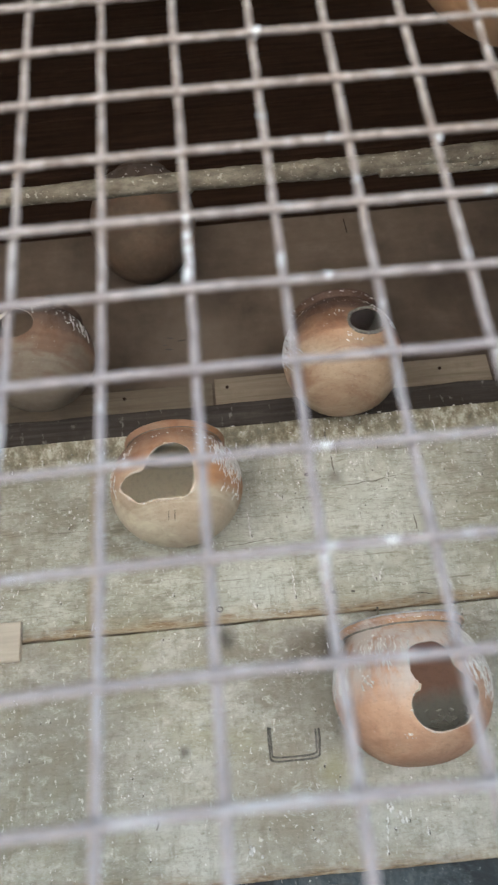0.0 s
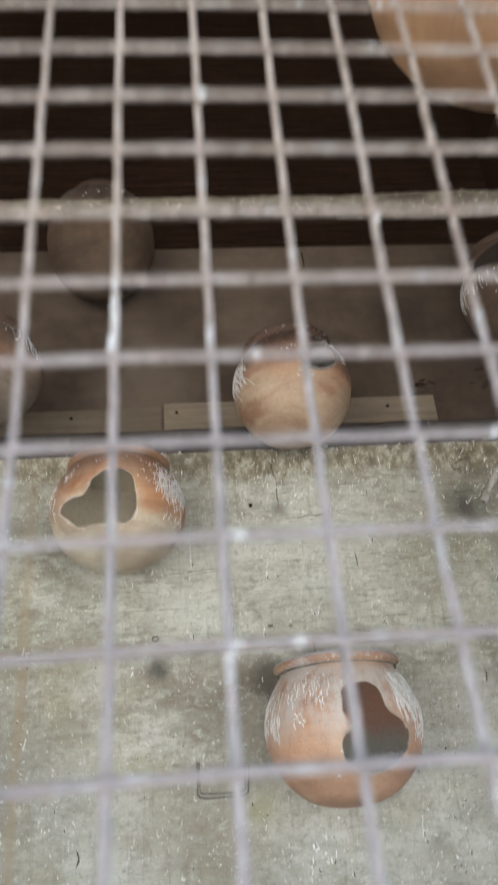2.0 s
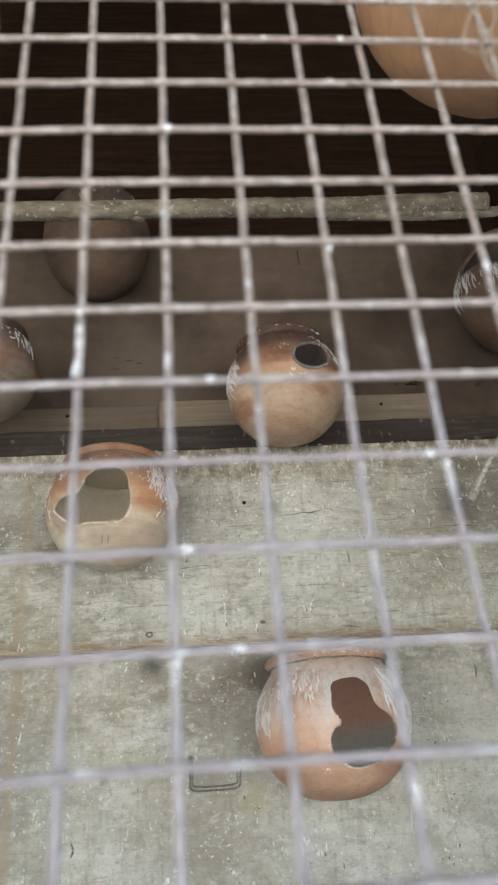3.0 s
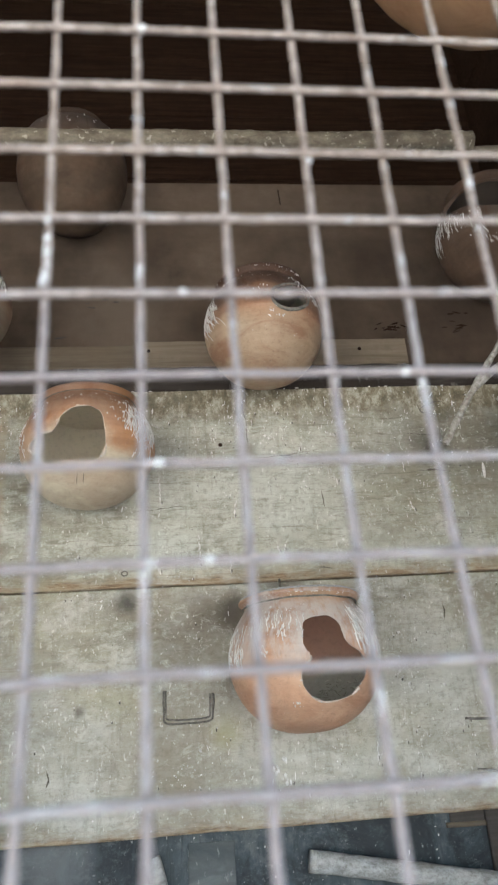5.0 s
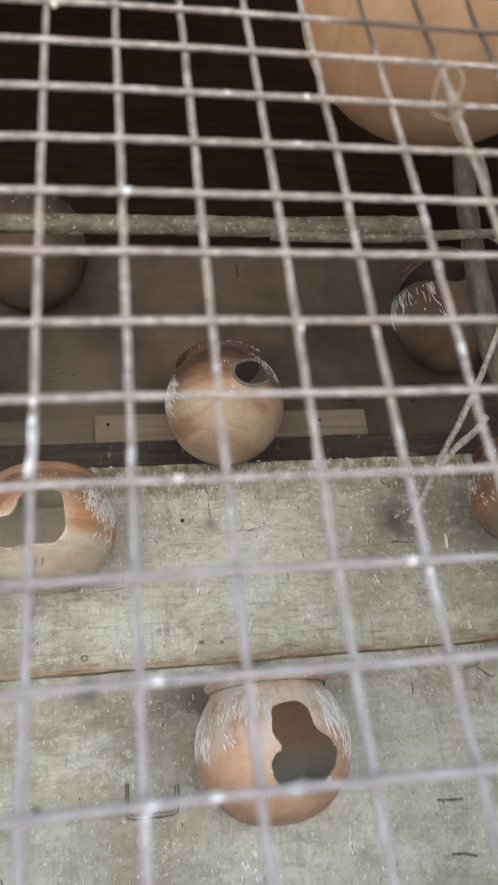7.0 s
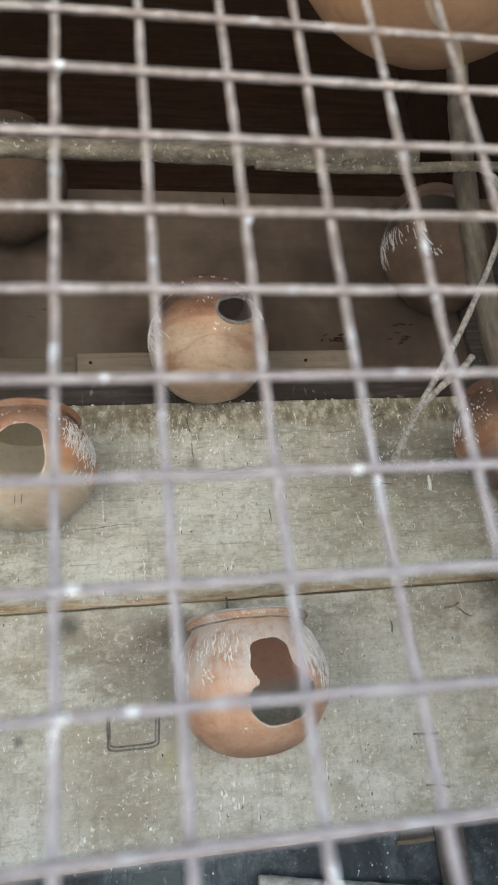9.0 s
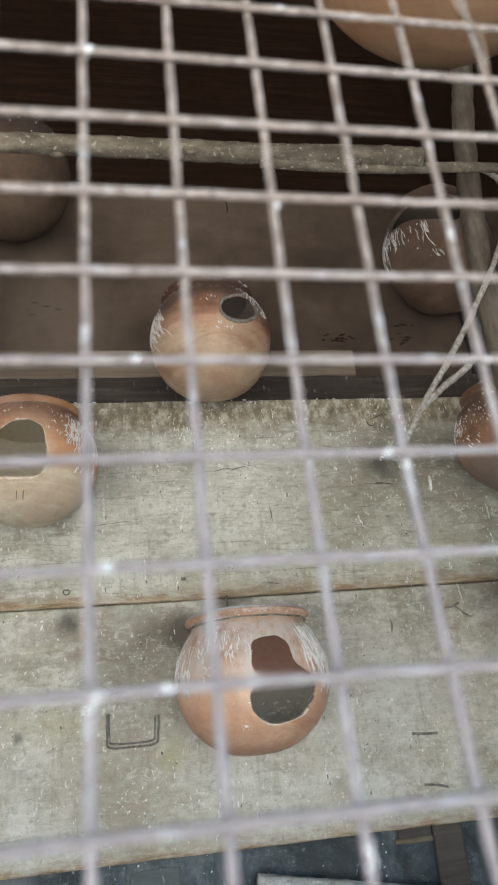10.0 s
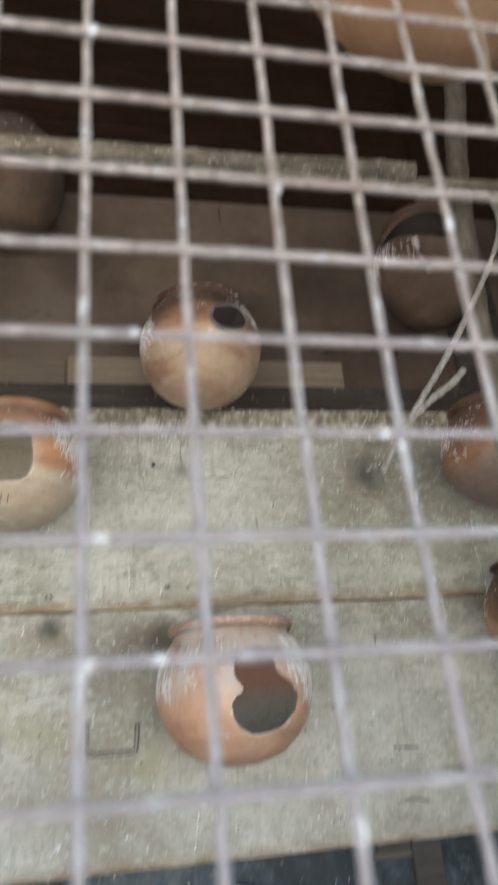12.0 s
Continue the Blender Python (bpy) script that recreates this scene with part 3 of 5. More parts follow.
def curve_points(pts, n):
    """Catmull-Rom through the points."""
    P = [Vector(p) for p in pts]
    P = [2 * P[0] - P[1]] + P + [2 * P[-1] - P[-2]]
    out = []
    m = len(P) - 3
    for i in range(n + 1):
        s = min(i / n * m, m - 1e-6)
        k = int(s)
        t = s - k
        a, b2, c, d = P[k:k + 4]
        out.append(0.5 * ((2 * b2) + (c - a) * t + (2 * a - 5 * b2 + 4 * c - d) * t * t + (3 * b2 - a - 3 * c + d) * t ** 3))
    return out


def blob(verts, faces, centre, axes, seed, rings=3, seg=6):
    """Adds one lumpy pellet to vertex and face lists; axes are three half-length vectors."""
    base = len(verts)
    a, b2, c = axes
    verts.append(tuple(centre + a))
    for i in range(1, rings + 1):
        th = math.pi * i / (rings + 1)
        for j in range(seg):
            ph = 2 * math.pi * j / seg
            k = 1 + 0.35 * noise.noise(Vector((seed * 3.1 + i, j * 1.7, seed)))
            verts.append(tuple(centre + a * math.cos(th) + (b2 * math.cos(ph) + c * math.sin(ph)) * (math.sin(th) * k)))
    verts.append(tuple(centre - a))
    last = len(verts) - 1
    for j in range(seg):
        faces.append((base, base + 1 + j, base + 1 + (j + 1) % seg))
        faces.append((last, last - seg + (j + 1) % seg, last - seg + j))
    for i in range(rings - 1):
        for j in range(seg):
            p, q = base + 1 + i * seg + j, base + 1 + i * seg + (j + 1) % seg
            faces.append((p, p + seg, q + seg, q))


def lumps(name, verts, faces, material, parent=None, label=""):
    me = bpy.data.meshes.new(name)
    me.from_pydata(verts, [], faces)
    me.materials.append(material)
    me.polygons.foreach_set("use_smooth", [True] * len(me.polygons))
    ob = new(name, me)
    ob.parent = parent
    return tagged(ob, label, kind="stuff")


# ---- the large structure ----
UP = 1.255             # front face of the brown boards above
# side walls are out of view; X1 stands close to dim the right end
X0, X1 = -1.30, 1.03

bm = bmesh.new()
bmesh.ops.create_grid(bm, x_segments=40, y_segments=40, size=400)
ground = part("ground", bm, M_EARTH)
tagged(ground, "worn grey concrete yard in front of the aviary", "ground", kind="structure")

wall_back = thing("wall_back", "boarded back of the aviary, bleached and stained boards", "wall", kind="structure")
part("plank", board_bm(X0, X1, WALL, WALL + 0.022, SEAM - 0.004, TOP, ragged=0.0022, seed=1.3), M_PANEL, wall_back, "bleached board with bird droppings")
part("plank", board_bm(X0, X1, WALL + 0.004, WALL + 0.026, LOW, SEAM - 0.006, ragged=0.0018, seed=7.7), M_PANEL_LOW, wall_back, "bleached board with bird droppings")
part("plank", board_bm(X0, X1, UP, UP + 0.018, 2.14, 2.768, ragged=0.0008, seed=5.9), M_UPPER, wall_back, "brown plywood board")
part("beam", board_bm(X0, X1, 1.198, 1.243, 2.06, 2.222, ragged=0.003, seed=3.3), M_DARK, wall_back, "dark wooden beam")
part("dark_post", board_bm(0.825, 0.96, 1.236, UP, 1.6, 2.70, axis='z', ragged=0.001), M_DARK, wall_back, "dark upright strip at the right end")
# unseen board added behind the seam to keep light from leaking through
part("backing_board", board_bm(X0, X1, 1.21, 1.23, 1.40, 2.06, ragged=0.001), M_BROWN, wall_back)
part("lower_board", board_bm(X0, X1, 1.19, 1.21, 0.0, 1.42, ragged=0.001, seed=4.1), M_BLUE, wall_back, "board painted blue grey")
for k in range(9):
    part("dark_board", board_bm(X0, X1, 1.62, 1.64, 2.6 + k * 0.26, 2.857 + k * 0.26, ragged=0.001, seed=6.1 + k), M_BLACK, wall_back, "board coloured near black for the shaded recess")
part("shelf_board", board_bm(X0, X1, UP + 0.018, 1.62, 2.60, 2.62), M_BLACK, wall_back, "board coloured near black for the shaded recess")

for a, c, y, top, mt, lab in ((-0.78, -0.068, 1.248, 2.306, M_OLD_BATTEN, "browned batten"), (-0.062, 0.541, 1.243, 2.312, M_BATTEN, "pale batten")):
    part("batten", board_bm(a, c, y, UP, 2.2465, top, ragged=0.001, seed=a * 2.2), mt, wall_back, lab)

# the eave lies out of view, set low to keep high sky off the boards
ROOF = [(-1.75, 2.12), (0.2, 3.15), (1.70, 4.70), (2.3, 4.70)]
for name, x in (("wall_left", X0), ("wall_right", X1 + 0.02)):
    w = thing(name, "dark boarded side of the aviary", "wall", kind="structure")
    for k in range(10):
        bm = board_bm(x - 0.02, x, 0.0, 1.66, k * 0.436, k * 0.436 + 0.432, axis='y', ragged=0.001, seed=k * 1.9)
        # cut to the slope of the roof
        for (y0, z0), (y1, z1) in zip(ROOF[:2], ROOF[1:3]):
            bmesh.ops.bisect_plane(bm, geom=bm.verts[:] + bm.edges[:] + bm.faces[:], plane_co=(0, y0, z0 + 0.006), plane_no=(0, z0 - z1, y1 - y0), clear_outer=True)
            bmesh.ops.holes_fill(bm, edges=[e for e in bm.edges if e.is_boundary])
        # upper side boards take the near-black that carries the recess shade
        if bm.faces:
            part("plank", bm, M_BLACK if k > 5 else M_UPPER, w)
bm = bmesh.new()
lower = [[bm.verts.new((x, y, z)) for x in (X0 - 1.2, X1 + 1.2)] for y, z in ROOF]
upper = [[bm.verts.new((x, y, z + 0.03)) for x in (X0 - 1.2, X1 + 1.2)] for y, z in ROOF]
for k in range(3):
    bm.faces.new((lower[k][0], lower[k][1], lower[k + 1][1], lower[k + 1][0]))
    bm.faces.new((upper[k][0], upper[k + 1][0], upper[k + 1][1], upper[k][1]))
    for e in (0, 1):
        bm.faces.new((lower[k][e], lower[k + 1][e], upper[k + 1][e], upper[k][e]))
for k in (0, 3):
    bm.faces.new((lower[k][0], lower[k][1], upper[k][1], upper[k][0]))
tagged(part("ceiling", bm, M_BLACK), "dark boarded roof and unseen low eave of the aviary", "ceiling", kind="structure")
bm = board_bm(X0, X1, 0.0, 1.19, 0.70, 0.72, ragged=0.002)
tagged(part("floor", bm, M_BROWN), "brown boarded floor of the aviary", "floor", kind="structure")
front = thing("wall_front", "low front boarding and posts that carry the mesh", "wall", kind="structure")
part("rail", board_bm(X0, X1, 0.003, 0.010, 1.8165, 1.85, ragged=0.001), M_HEADER, front, "pale blue grey painted rail")
for k in range(2):
    part("plank", board_bm(X0, X1, 0.006, 0.028, 0.0 + k * 0.43, 0.427 + k * 0.43, ragged=0.001, seed=k + 9), M_BROWN, front)
for x in (-0.98, 0.99):
    part("post", board_bm(x - 0.03, x + 0.03, 0.006, 0.066, 0.85, 3.05, axis='z', ragged=0.001), M_BROWN, front)

# ---- wire mesh ----
CELL = 0.0254
COL_OFF = {-3: 0.003, -2: 0.007, -1: -0.018, 0: 0.003, 1: -0.0, 2: 0.022, 3: -0.02, 4: -0.002, 5: 0.007}
ROW_OFF = {-2: 0.006, -1: 0.001, 0: -0.003, 1: -0.003, 2: -0.012, 3: -0.007, 4: 0.005, 5: 0.007, 6: 0.035, 7: 0.005, 8: -0.031, 9: -0.022, 10: 0.012, 11: 0.005}


def mesh_point(c, r, cx=0.0, rz=0.0):
    """A place on the slightly bowed sheet, counted in cells."""
    u = max(-1.15, min(1.15, (c - 1) / 4))
    v = max(-1.1, min(1.2, (r - 4) / 6))
    dx = 0.022 + 0.025 * u - 0.002 * v + 0.007 * v * v - 0.007 * v ** 3 - 0.006 * u * v - 0.004 * u * v * v + 0.098 * u * u + 0.003 * u * u * v - 0.003 * u ** 3
    dy = 0.038 + 0.080 * u - 0.041 * v - 0.141 * v * v + 0.154 * v ** 3 + 0.026 * u * v + 0.024 * u * v * v - 0.021 * u * u + 0.053 * u * u * v + 0.014 * u ** 3
    dz = 0.010 + 0.036 * u - 0.030 * v - 0.025 * v * v - 0.060 * v ** 3 + 0.094 * u * v + 0.037 * u * v * v - 0.034 * u * u + 0.016 * u * u * v + 0.043 * u ** 3
    return Vector((CELL * (c + cx + dx), CELL * dy - 0.002, 1.5 + CELL * (1.0109 * r + rz + dz)))


sheet = thing("wire_mesh", "welded one inch wire mesh, grey, dirty with droppings", "wire mesh")
WIRE = 0.0012
C_RANGE, R_RANGE = range(-37, 40), range(-25, 12)
for c in C_RANGE:
    fine = -7 <= c <= 10
    sub = 9 if fine else 2
    r0 = -12 if fine else -25
    pts = []
    for i in range((12 - r0) * sub + 1 if fine else 37 * sub + 1):
        r = r0 + i / sub
        p = mesh_point(c, r, COL_OFF.get(c, 0.0), ROW_OFF.get(round(r), 0.0) * (1 - abs(r - round(r)) * 2))
        p.y += 0.0011
        p.x += wob(p + Vector((c, 0, 0)), 70.0, 0.0003)
        pts.append(p)
    if fine:
        pts = [mesh_point(c, -25, COL_OFF.get(c, 0.0)) + Vector((0, 0.0011, 0))] + pts
    part("vertical_wire", tube_bm(pts, WIRE, 8 if fine else 5, 0.22, 420.0), M_WIRE, sheet, smooth=True)
for r in R_RANGE:
    fine = r >= -10
    sub = 9 if fine else 2
    c0, c1 = (-7, 10) if fine else (-38, 40)
    pts = []
    for i in range((c1 - c0) * sub + 1):
        c = c0 + i / sub
        p = mesh_point(c, r, COL_OFF.get(round(c), 0.0) * (1 - abs(c - round(c)) * 2), ROW_OFF.get(r, 0.0))
        p.y -= 0.0011
        p.z += wob(p + Vector((0, r, 0)), 70.0, 0.0003)
        pts.append(p)
    if fine:
        pts = [mesh_point(-38, r, 0, ROW_OFF.get(r, 0.0)) - Vector((0, 0.0011, 0))] + pts + [mesh_point(40, r, 0, ROW_OFF.get(r, 0.0)) - Vector((0, 0.0011, 0))]
    part("horizontal_wire", tube_bm(pts, WIRE, 8 if fine else 5, 0.22, 420.0), M_WIRE, sheet, smooth=True)

# lime on the wires: (column, row, along columns, along rows), in cells
SPLASHES = [(.08, 7, .10, .05), (.02, 7, .04, .07), (2.03, 4.95, .05, .06), (.47, 3, .07, .04), (.05, 0, .10, .05), (0, -.1, .045, .2), (.6, 0, .09, .035), (2.72, 9, .06, .04),
            (1.5, 9, .045, .04), (2.4, 8, .045, .04), (2, -1.3, .04, .15), (.12, 1, .10, .04), (4, 3, .05, .05), (2.8, 2, .07, .035), (3, 1.9, .035, .05), (2, 5, .04, .05),
            (-1.02, 3.25, .05, .13), (-1.0, 3.5, .04, .2), (-1, 3.75, .03, .1), (-1, 3.95, .045, .04), (0, 3.35, .03, .1), (4, 4.6, .035, .12)]
STAINS = [(0, 3.3, .04, .17), (2, -.3, .05, .14), (2, -.95, .06, .1), (4, 4.7, .05, .15), (4, 2.5, .045, .12), (4, 3.9, .05, .14), (.13, 4, .12, .04), (0, 2, .06, .07),
          (3, .95, .05, .08), (2.02, 1.95, .06, .07), (.55, -1, .14, .045), (-.8, -1, .15, .055), (-2, 1.7, .05, .1), (-1.9, 1, .16, .05), (2.8, -2, .14, .05), (-.4, -2, .16, .05), (-1.8, -2, .14, .06), (-2.7, 0, .14, .05),
          (-2, 0, .06, .08), (1.3, 0, .14, .04), (2, 6, .04, .06), (3.5, 7, .09, .04), (4, 5.9, .05, .09), (4, 6.7, .045, .1), (3, 3.5, .045, .14), (2.4, 4, .12, .04), (1, -.7, .05, .12), (-1, 8.2, .04, .12), (.8, 5, .1, .04),
          (3.3, 5, .1, .04), (1.4, 1, .16, .04), (1, 2.6, .04, .12), (2, 3.2, .04, .14), (3.4, 3, .14, .04), (1, 4.4, .035, .12), (1.5, 6, .14, .035), (3, 6.4, .035, .1), (0, 5.5, .035, .12)]
rng = random.Random(5)


def crust(places, count, stand, size, name, material, label):
    """Small lumps of lime clustered on the front of the wires."""
    verts, faces = [], []
    for c, r, a, d in places:
        flat = a >= d
        for k in range(4 + int(count * max(a, d))):
            p = mesh_point(c + rng.gauss(0, .5) * max(0.015, a - 0.03), r + rng.gauss(0, .5) * max(0.015, d - 0.03), COL_OFF.get(round(c), 0.0), ROW_OFF.get(round(r), 0.0))
            p.y -= (0.0016 if flat else -0.0006) + rng.uniform(0, stand)
            p += Vector((0, 0, rng.uniform(-0.0007, 0.0007))) if flat else Vector((rng.uniform(-0.0007, 0.0007), 0, 0))
            run, wide = rng.uniform(0.5, 1.6) * size, rng.uniform(0.4, 0.8) * size
            blob(verts, faces, p, (Vector((run if flat else wide, 0, 0)), Vector((0, size * 0.7, 0)), Vector((0, 0, wide if flat else run))), rng.random() * 50, 3, 7)
    lumps(name, verts, faces, material, sheet, label)


crust(SPLASHES, 80, 0.0004, 0.00075, "lime_crust", M_SPLASH, "white crust on the wire")
crust(STAINS, 80, 0.0003, 0.0007, "dried_stain", M_CRUST, "dull grey-white stain on the wire")
for k in range(220):
    STAINS.append((rng.uniform(-4, 7), round(rng.uniform(-4, 11)), .05, .02) if rng.random() < 0.55 else (round(rng.uniform(-4, 7)), rng.uniform(-4, 11), .02, .05))
crust(STAINS[-220:], 1, 0.0002, 0.00045, "speck", M_CRUST, "pale specks on the wire")

# wire ends tied round the sheet
ties = thing("tie_wire", "loose loops of pale tie wire on the mesh", "wire")
for k, loop in enumerate(([(0.115, -0.005, 1.723), (0.119, -0.006, 1.734), (0.124, -0.006, 1.744), (0.129, -0.005, 1.748), (0.132, -0.006, 1.743), (0.129, -0.006, 1.733), (0.124, -0.004, 1.726)],
                          [(0.115, -0.005, 1.721), (0.121, -0.006, 1.716), (0.128, -0.005, 1.724), (0.127, -0.004, 1.738)],
                          [(0.124, -0.005, 1.737), (0.123, -0.004, 1.711), (0.129, -0.004, 1.700), (0.128, -0.003, 1.678)])):
    part("loop", tube_bm(curve_points(loop, 24), 0.0005, 6, 0.2, 500.0), M_TIE, ties, smooth=True)

twine = thing("twine_loop", "frayed pale twine loop hanging behind the mesh", "twine")
for strand in ([(-0.085, 1.832), (-0.0826, 1.8134), (-0.0815, 1.797), (-0.077, 1.787), (-0.0722, 1.7817), (-0.0722, 1.790), (-0.0738, 1.813), (-0.0745, 1.832)],
               [(-0.079, 1.832), (-0.0775, 1.81), (-0.0766, 1.789)], [(-0.0835, 1.832), (-0.080, 1.805), (-0.0735, 1.785)]):
    part("strand", tube_bm(curve_points([(x, 0.016 + (1.83 - z) * 0.28, z) for x, z in strand], 30), 0.00062, 6, 0.3, 700.0), M_TIE, twine, smooth=True)
verts, faces = [], []
for k, (dx, dz) in enumerate(((0, 0), (0.0016, 0.0012), (0.0005, -0.0014))):
    blob(verts, faces, Vector((-0.0222 + dx, -0.0035, 1.7755 + dz)), (Vector((0.0012, 0, 0)), Vector((0, 0.0011, 0)), Vector((0, 0, 0.0019))), k * 3.3, 5, 9)
ob = lumps("food_crumb", verts, faces, M_PLY)
tagged(ob, "small yellow crumb stuck to the wire", "crumb", kind="thing")

# ---- clay nest pots ----
PROFILE = [(0, -.90), (.28, -.875), (.55, -.77), (.78, -.57), (.93, -.31), (1.0, 0), (.975, .24), (.89, .48), (.80, .645), (.77, .705), (.775, .74), (.815, .77),
           (.835, .80), (.82, .83), (.78, .838), (.74, .80), (.72, .69), (.80, .48), (.885, .24), (.91, 0), (.845, -.28), (.70, -.51), (.50, -.68), (.25, -.785), (0, -.81)]
OUTSIDE = curve_points([(a, 0, c) for a, c in PROFILE], 240)[:121]


def pot_mesh(name, R, rim=1.0, tall=1.0, holes=(), aim=(0, -1, -0.2), seed=0.0, seg=56, n=72, material=None, lining=None, broken=None):
    prof = curve_points([(a, 0, c) for a, c in PROFILE], n)
    inner = int(n * 15 / (len(PROFILE) - 1))
    bm = bmesh.new()
    rings = []
    for k, p in enumerate(prof):
        r, z = p.x * R, p.z * R * tall
        if p.z > 0.5:
            r *= 1 + (rim - 1) * min(1, (p.z - 0.5) / 0.2)
        if k in (0, n):
            rings.append([bm.verts.new((0, 0, z))])
            continue
        ring = []
        for j in range(seg):
            a = 2 * math.pi * j / seg
            w = Vector((math.cos(a), math.sin(a), p.z))
            f = 1 + 0.018 * noise.noise(w * 1.3 + Vector((seed, 0, 0))) + 0.007 * noise.noise(w * 5 + Vector((seed, 3, 0)))
            ring.append(bm.verts.new((r * f * math.cos(a), r * f * math.sin(a), z + 0.012 * R * noise.noise(w * 1.1 + Vector((0, seed, 0))))))
        rings.append(ring)
    for r0, r1 in zip(rings, rings[1:]):
        for j in range(seg):
            j2 = (j + 1) % seg
            if len(r0) == 1:
                bm.faces.new((r0[0], r1[j2], r1[j]))
            elif len(r1) == 1:
                bm.faces.new((r0[j], r0[j2], r1[0]))
            else:
                bm.faces.new((r0[j], r0[j2], r1[j2], r1[j]))
    bm.faces.index_update()
    for f in bm.faces:
        f.material_index = 1 if f.index // seg >= inner else 0
    me = mesh_from(bm, name, material or M_CLAY, True)
    me.materials.append(lining or M_INSIDE)
    if not holes:
        return me
    body = new("tmp_body", me)
    temps = []
    out = Vector(aim).normalized()
    for h, outline in enumerate(holes):
        right = Vector((1, 0, 0))
        right = (right - out * right.dot(out)).normalized()
        up = out.cross(right)
        if up.z < 0:
            up = -up
        cb = bmesh.new()
        near, far = [], []
        pts = curve_points([(a, 0, c) for a, c in outline] + [(outline[0][0], 0, outline[0][1])], len(outline) * 6)[:-1]
        for i, q in enumerate(pts):
            g = 1 + 0.02 * noise.noise(Vector((i * 0.35, seed, h)))
            base = right * (q.x * R * g) + up * (q.z * R * g)
            near.append(cb.verts.new(base + out * R * 0.05))
            far.append(cb.verts.new(base + out * R * 2.0))
        m = len(near)
        for i in range(m):
            cb.faces.new((near[i], near[(i + 1) % m], far[(i + 1) % m], far[i]))
        cb.faces.new(near[::-1])
        cb.faces.new(far)
        cut = new("tmp_cut", mesh_from(cb, "tmp_cut", broken or M_BREAK))
        temps.append(cut)
        md = body.modifiers.new("cut", 'BOOLEAN')
        md.object = cut
        md.operation = 'DIFFERENCE'
        md.solver = 'EXACT'
        md.material_mode = 'TRANSFER'
    dg = bpy.context.evaluated_depsgraph_get()
    res = bpy.data.meshes.new_from_object(body.evaluated_get(dg))
    res.name = name
    for o2 in temps + [body]:
        bpy.data.objects.remove(o2, do_unlink=True)
    res.polygons.foreach_set("use_smooth", [True] * len(res.polygons))
    res.set_sharp_from_angle(angle=radians(38))
    return res


def circle(cx, cz, r, rz=None, n=12):
    return [(cx + r * math.cos(2 * math.pi * i / n), cz + (rz or r) * math.sin(2 * math.pi * i / n)) for i in range(n)]


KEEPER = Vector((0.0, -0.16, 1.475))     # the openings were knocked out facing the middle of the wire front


def clay_pot(label, at, R, rim=1.0, tall=1.0, holes=(), seed=1.0, zones=(), material=None, neck=False, lining=None, crumbs=False, marks=False, straw=0, lid=False, lip=False, chip=None, collar=False, broken=None, group="clay nest pots"):
    at = Vector(at)
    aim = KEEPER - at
    pot = thing("clay_pot", label, "clay pot", group, at=at)
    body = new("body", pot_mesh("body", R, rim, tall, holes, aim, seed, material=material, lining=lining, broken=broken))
    body.parent = pot
    rng = random.Random(int(seed * 100))
    verts, faces = [], []
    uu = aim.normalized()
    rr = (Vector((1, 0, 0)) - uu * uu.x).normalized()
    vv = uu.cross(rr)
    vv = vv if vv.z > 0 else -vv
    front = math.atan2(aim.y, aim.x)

    def skin(z, a, out=1.002):
        """A place on the outside at height z, in radii, and angle a."""
        r = 0.0
        for p, q in zip(OUTSIDE, OUTSIDE[1:]):
            if p.z <= z <= q.z:
                r = p.x + (q.x - p.x) * (z - p.z) / max(1e-6, q.z - p.z)
        if z > 0.5:
            r *= 1 + (rim - 1) * min(1, (z - 0.5) / 0.2)
        w = Vector((math.cos(a), math.sin(a), z))
        f = (1 + 0.018 * noise.noise(w * 1.3 + Vector((seed, 0, 0))) + 0.007 * noise.noise(w * 5 + Vector((seed, 3, 0)))) * out
        return Vector((r * f * R * math.cos(a), r * f * R * math.sin(a), z * R * tall * out))

    def in_hole(c):
        if c.dot(uu) < 0:
            return False
        px, pz = c.dot(rr) / R, c.dot(vv) / R
        for outline in holes:
            odd = False
            for (x0, z0), (x1, z1) in zip(outline, outline[1:] + outline[:1]):
                if (z0 > pz) != (z1 > pz) and px < x0 + (x1 - x0) * (pz - z0) / (z1 - z0):
                    odd = not odd
            if odd:
                return True
        return False

    for phi0, phi1, z0, z1, strokes, dots, length, lean in zones:
        for k in range(int(strokes * 1.7)):
            z, a = rng.uniform(z0, z1), front + rng.uniform(phi0, phi1)
            run = length * rng.uniform(0.2, 1.0)
            drift = lean + rng.gauss(0, 0.18)
            width = rng.uniform(0.0004, 0.0010)
            ring0 = None
            for i in range(8):
                q = i / 7
                zi, ai = max(-0.85, z - run * q), a + drift * run * q + 0.012 * math.sin(q * 6 + k) * run / 0.2
                c = skin(zi, ai)
                if in_hole(c):
                    break
                d = c.normalized()
                t = (skin(zi - 0.02, ai + drift * 0.02) - c).normalized()
                side = d.cross(t).normalized()
                wi = width * (0.35 + 0.9 * math.sin(math.pi * (0.08 + 0.84 * q)) + (0.5 if i == 6 else 0))
                base = len(verts)
                verts.extend(tuple(c + side * wi * math.cos(m) + d * wi * 0.7 * math.sin(m)) for m in [2 * math.pi * n / 5 for n in range(5)])
                if ring0 is not None:
                    faces.extend((ring0 + n, ring0 + (n + 1) % 5, base + (n + 1) % 5, base + n) for n in range(5))
                else:
                    faces.append(tuple(range(base, base + 5)))
                ring0 = base
            if ring0 is not None:
                faces.append(tuple(range(ring0, ring0 + 5)))
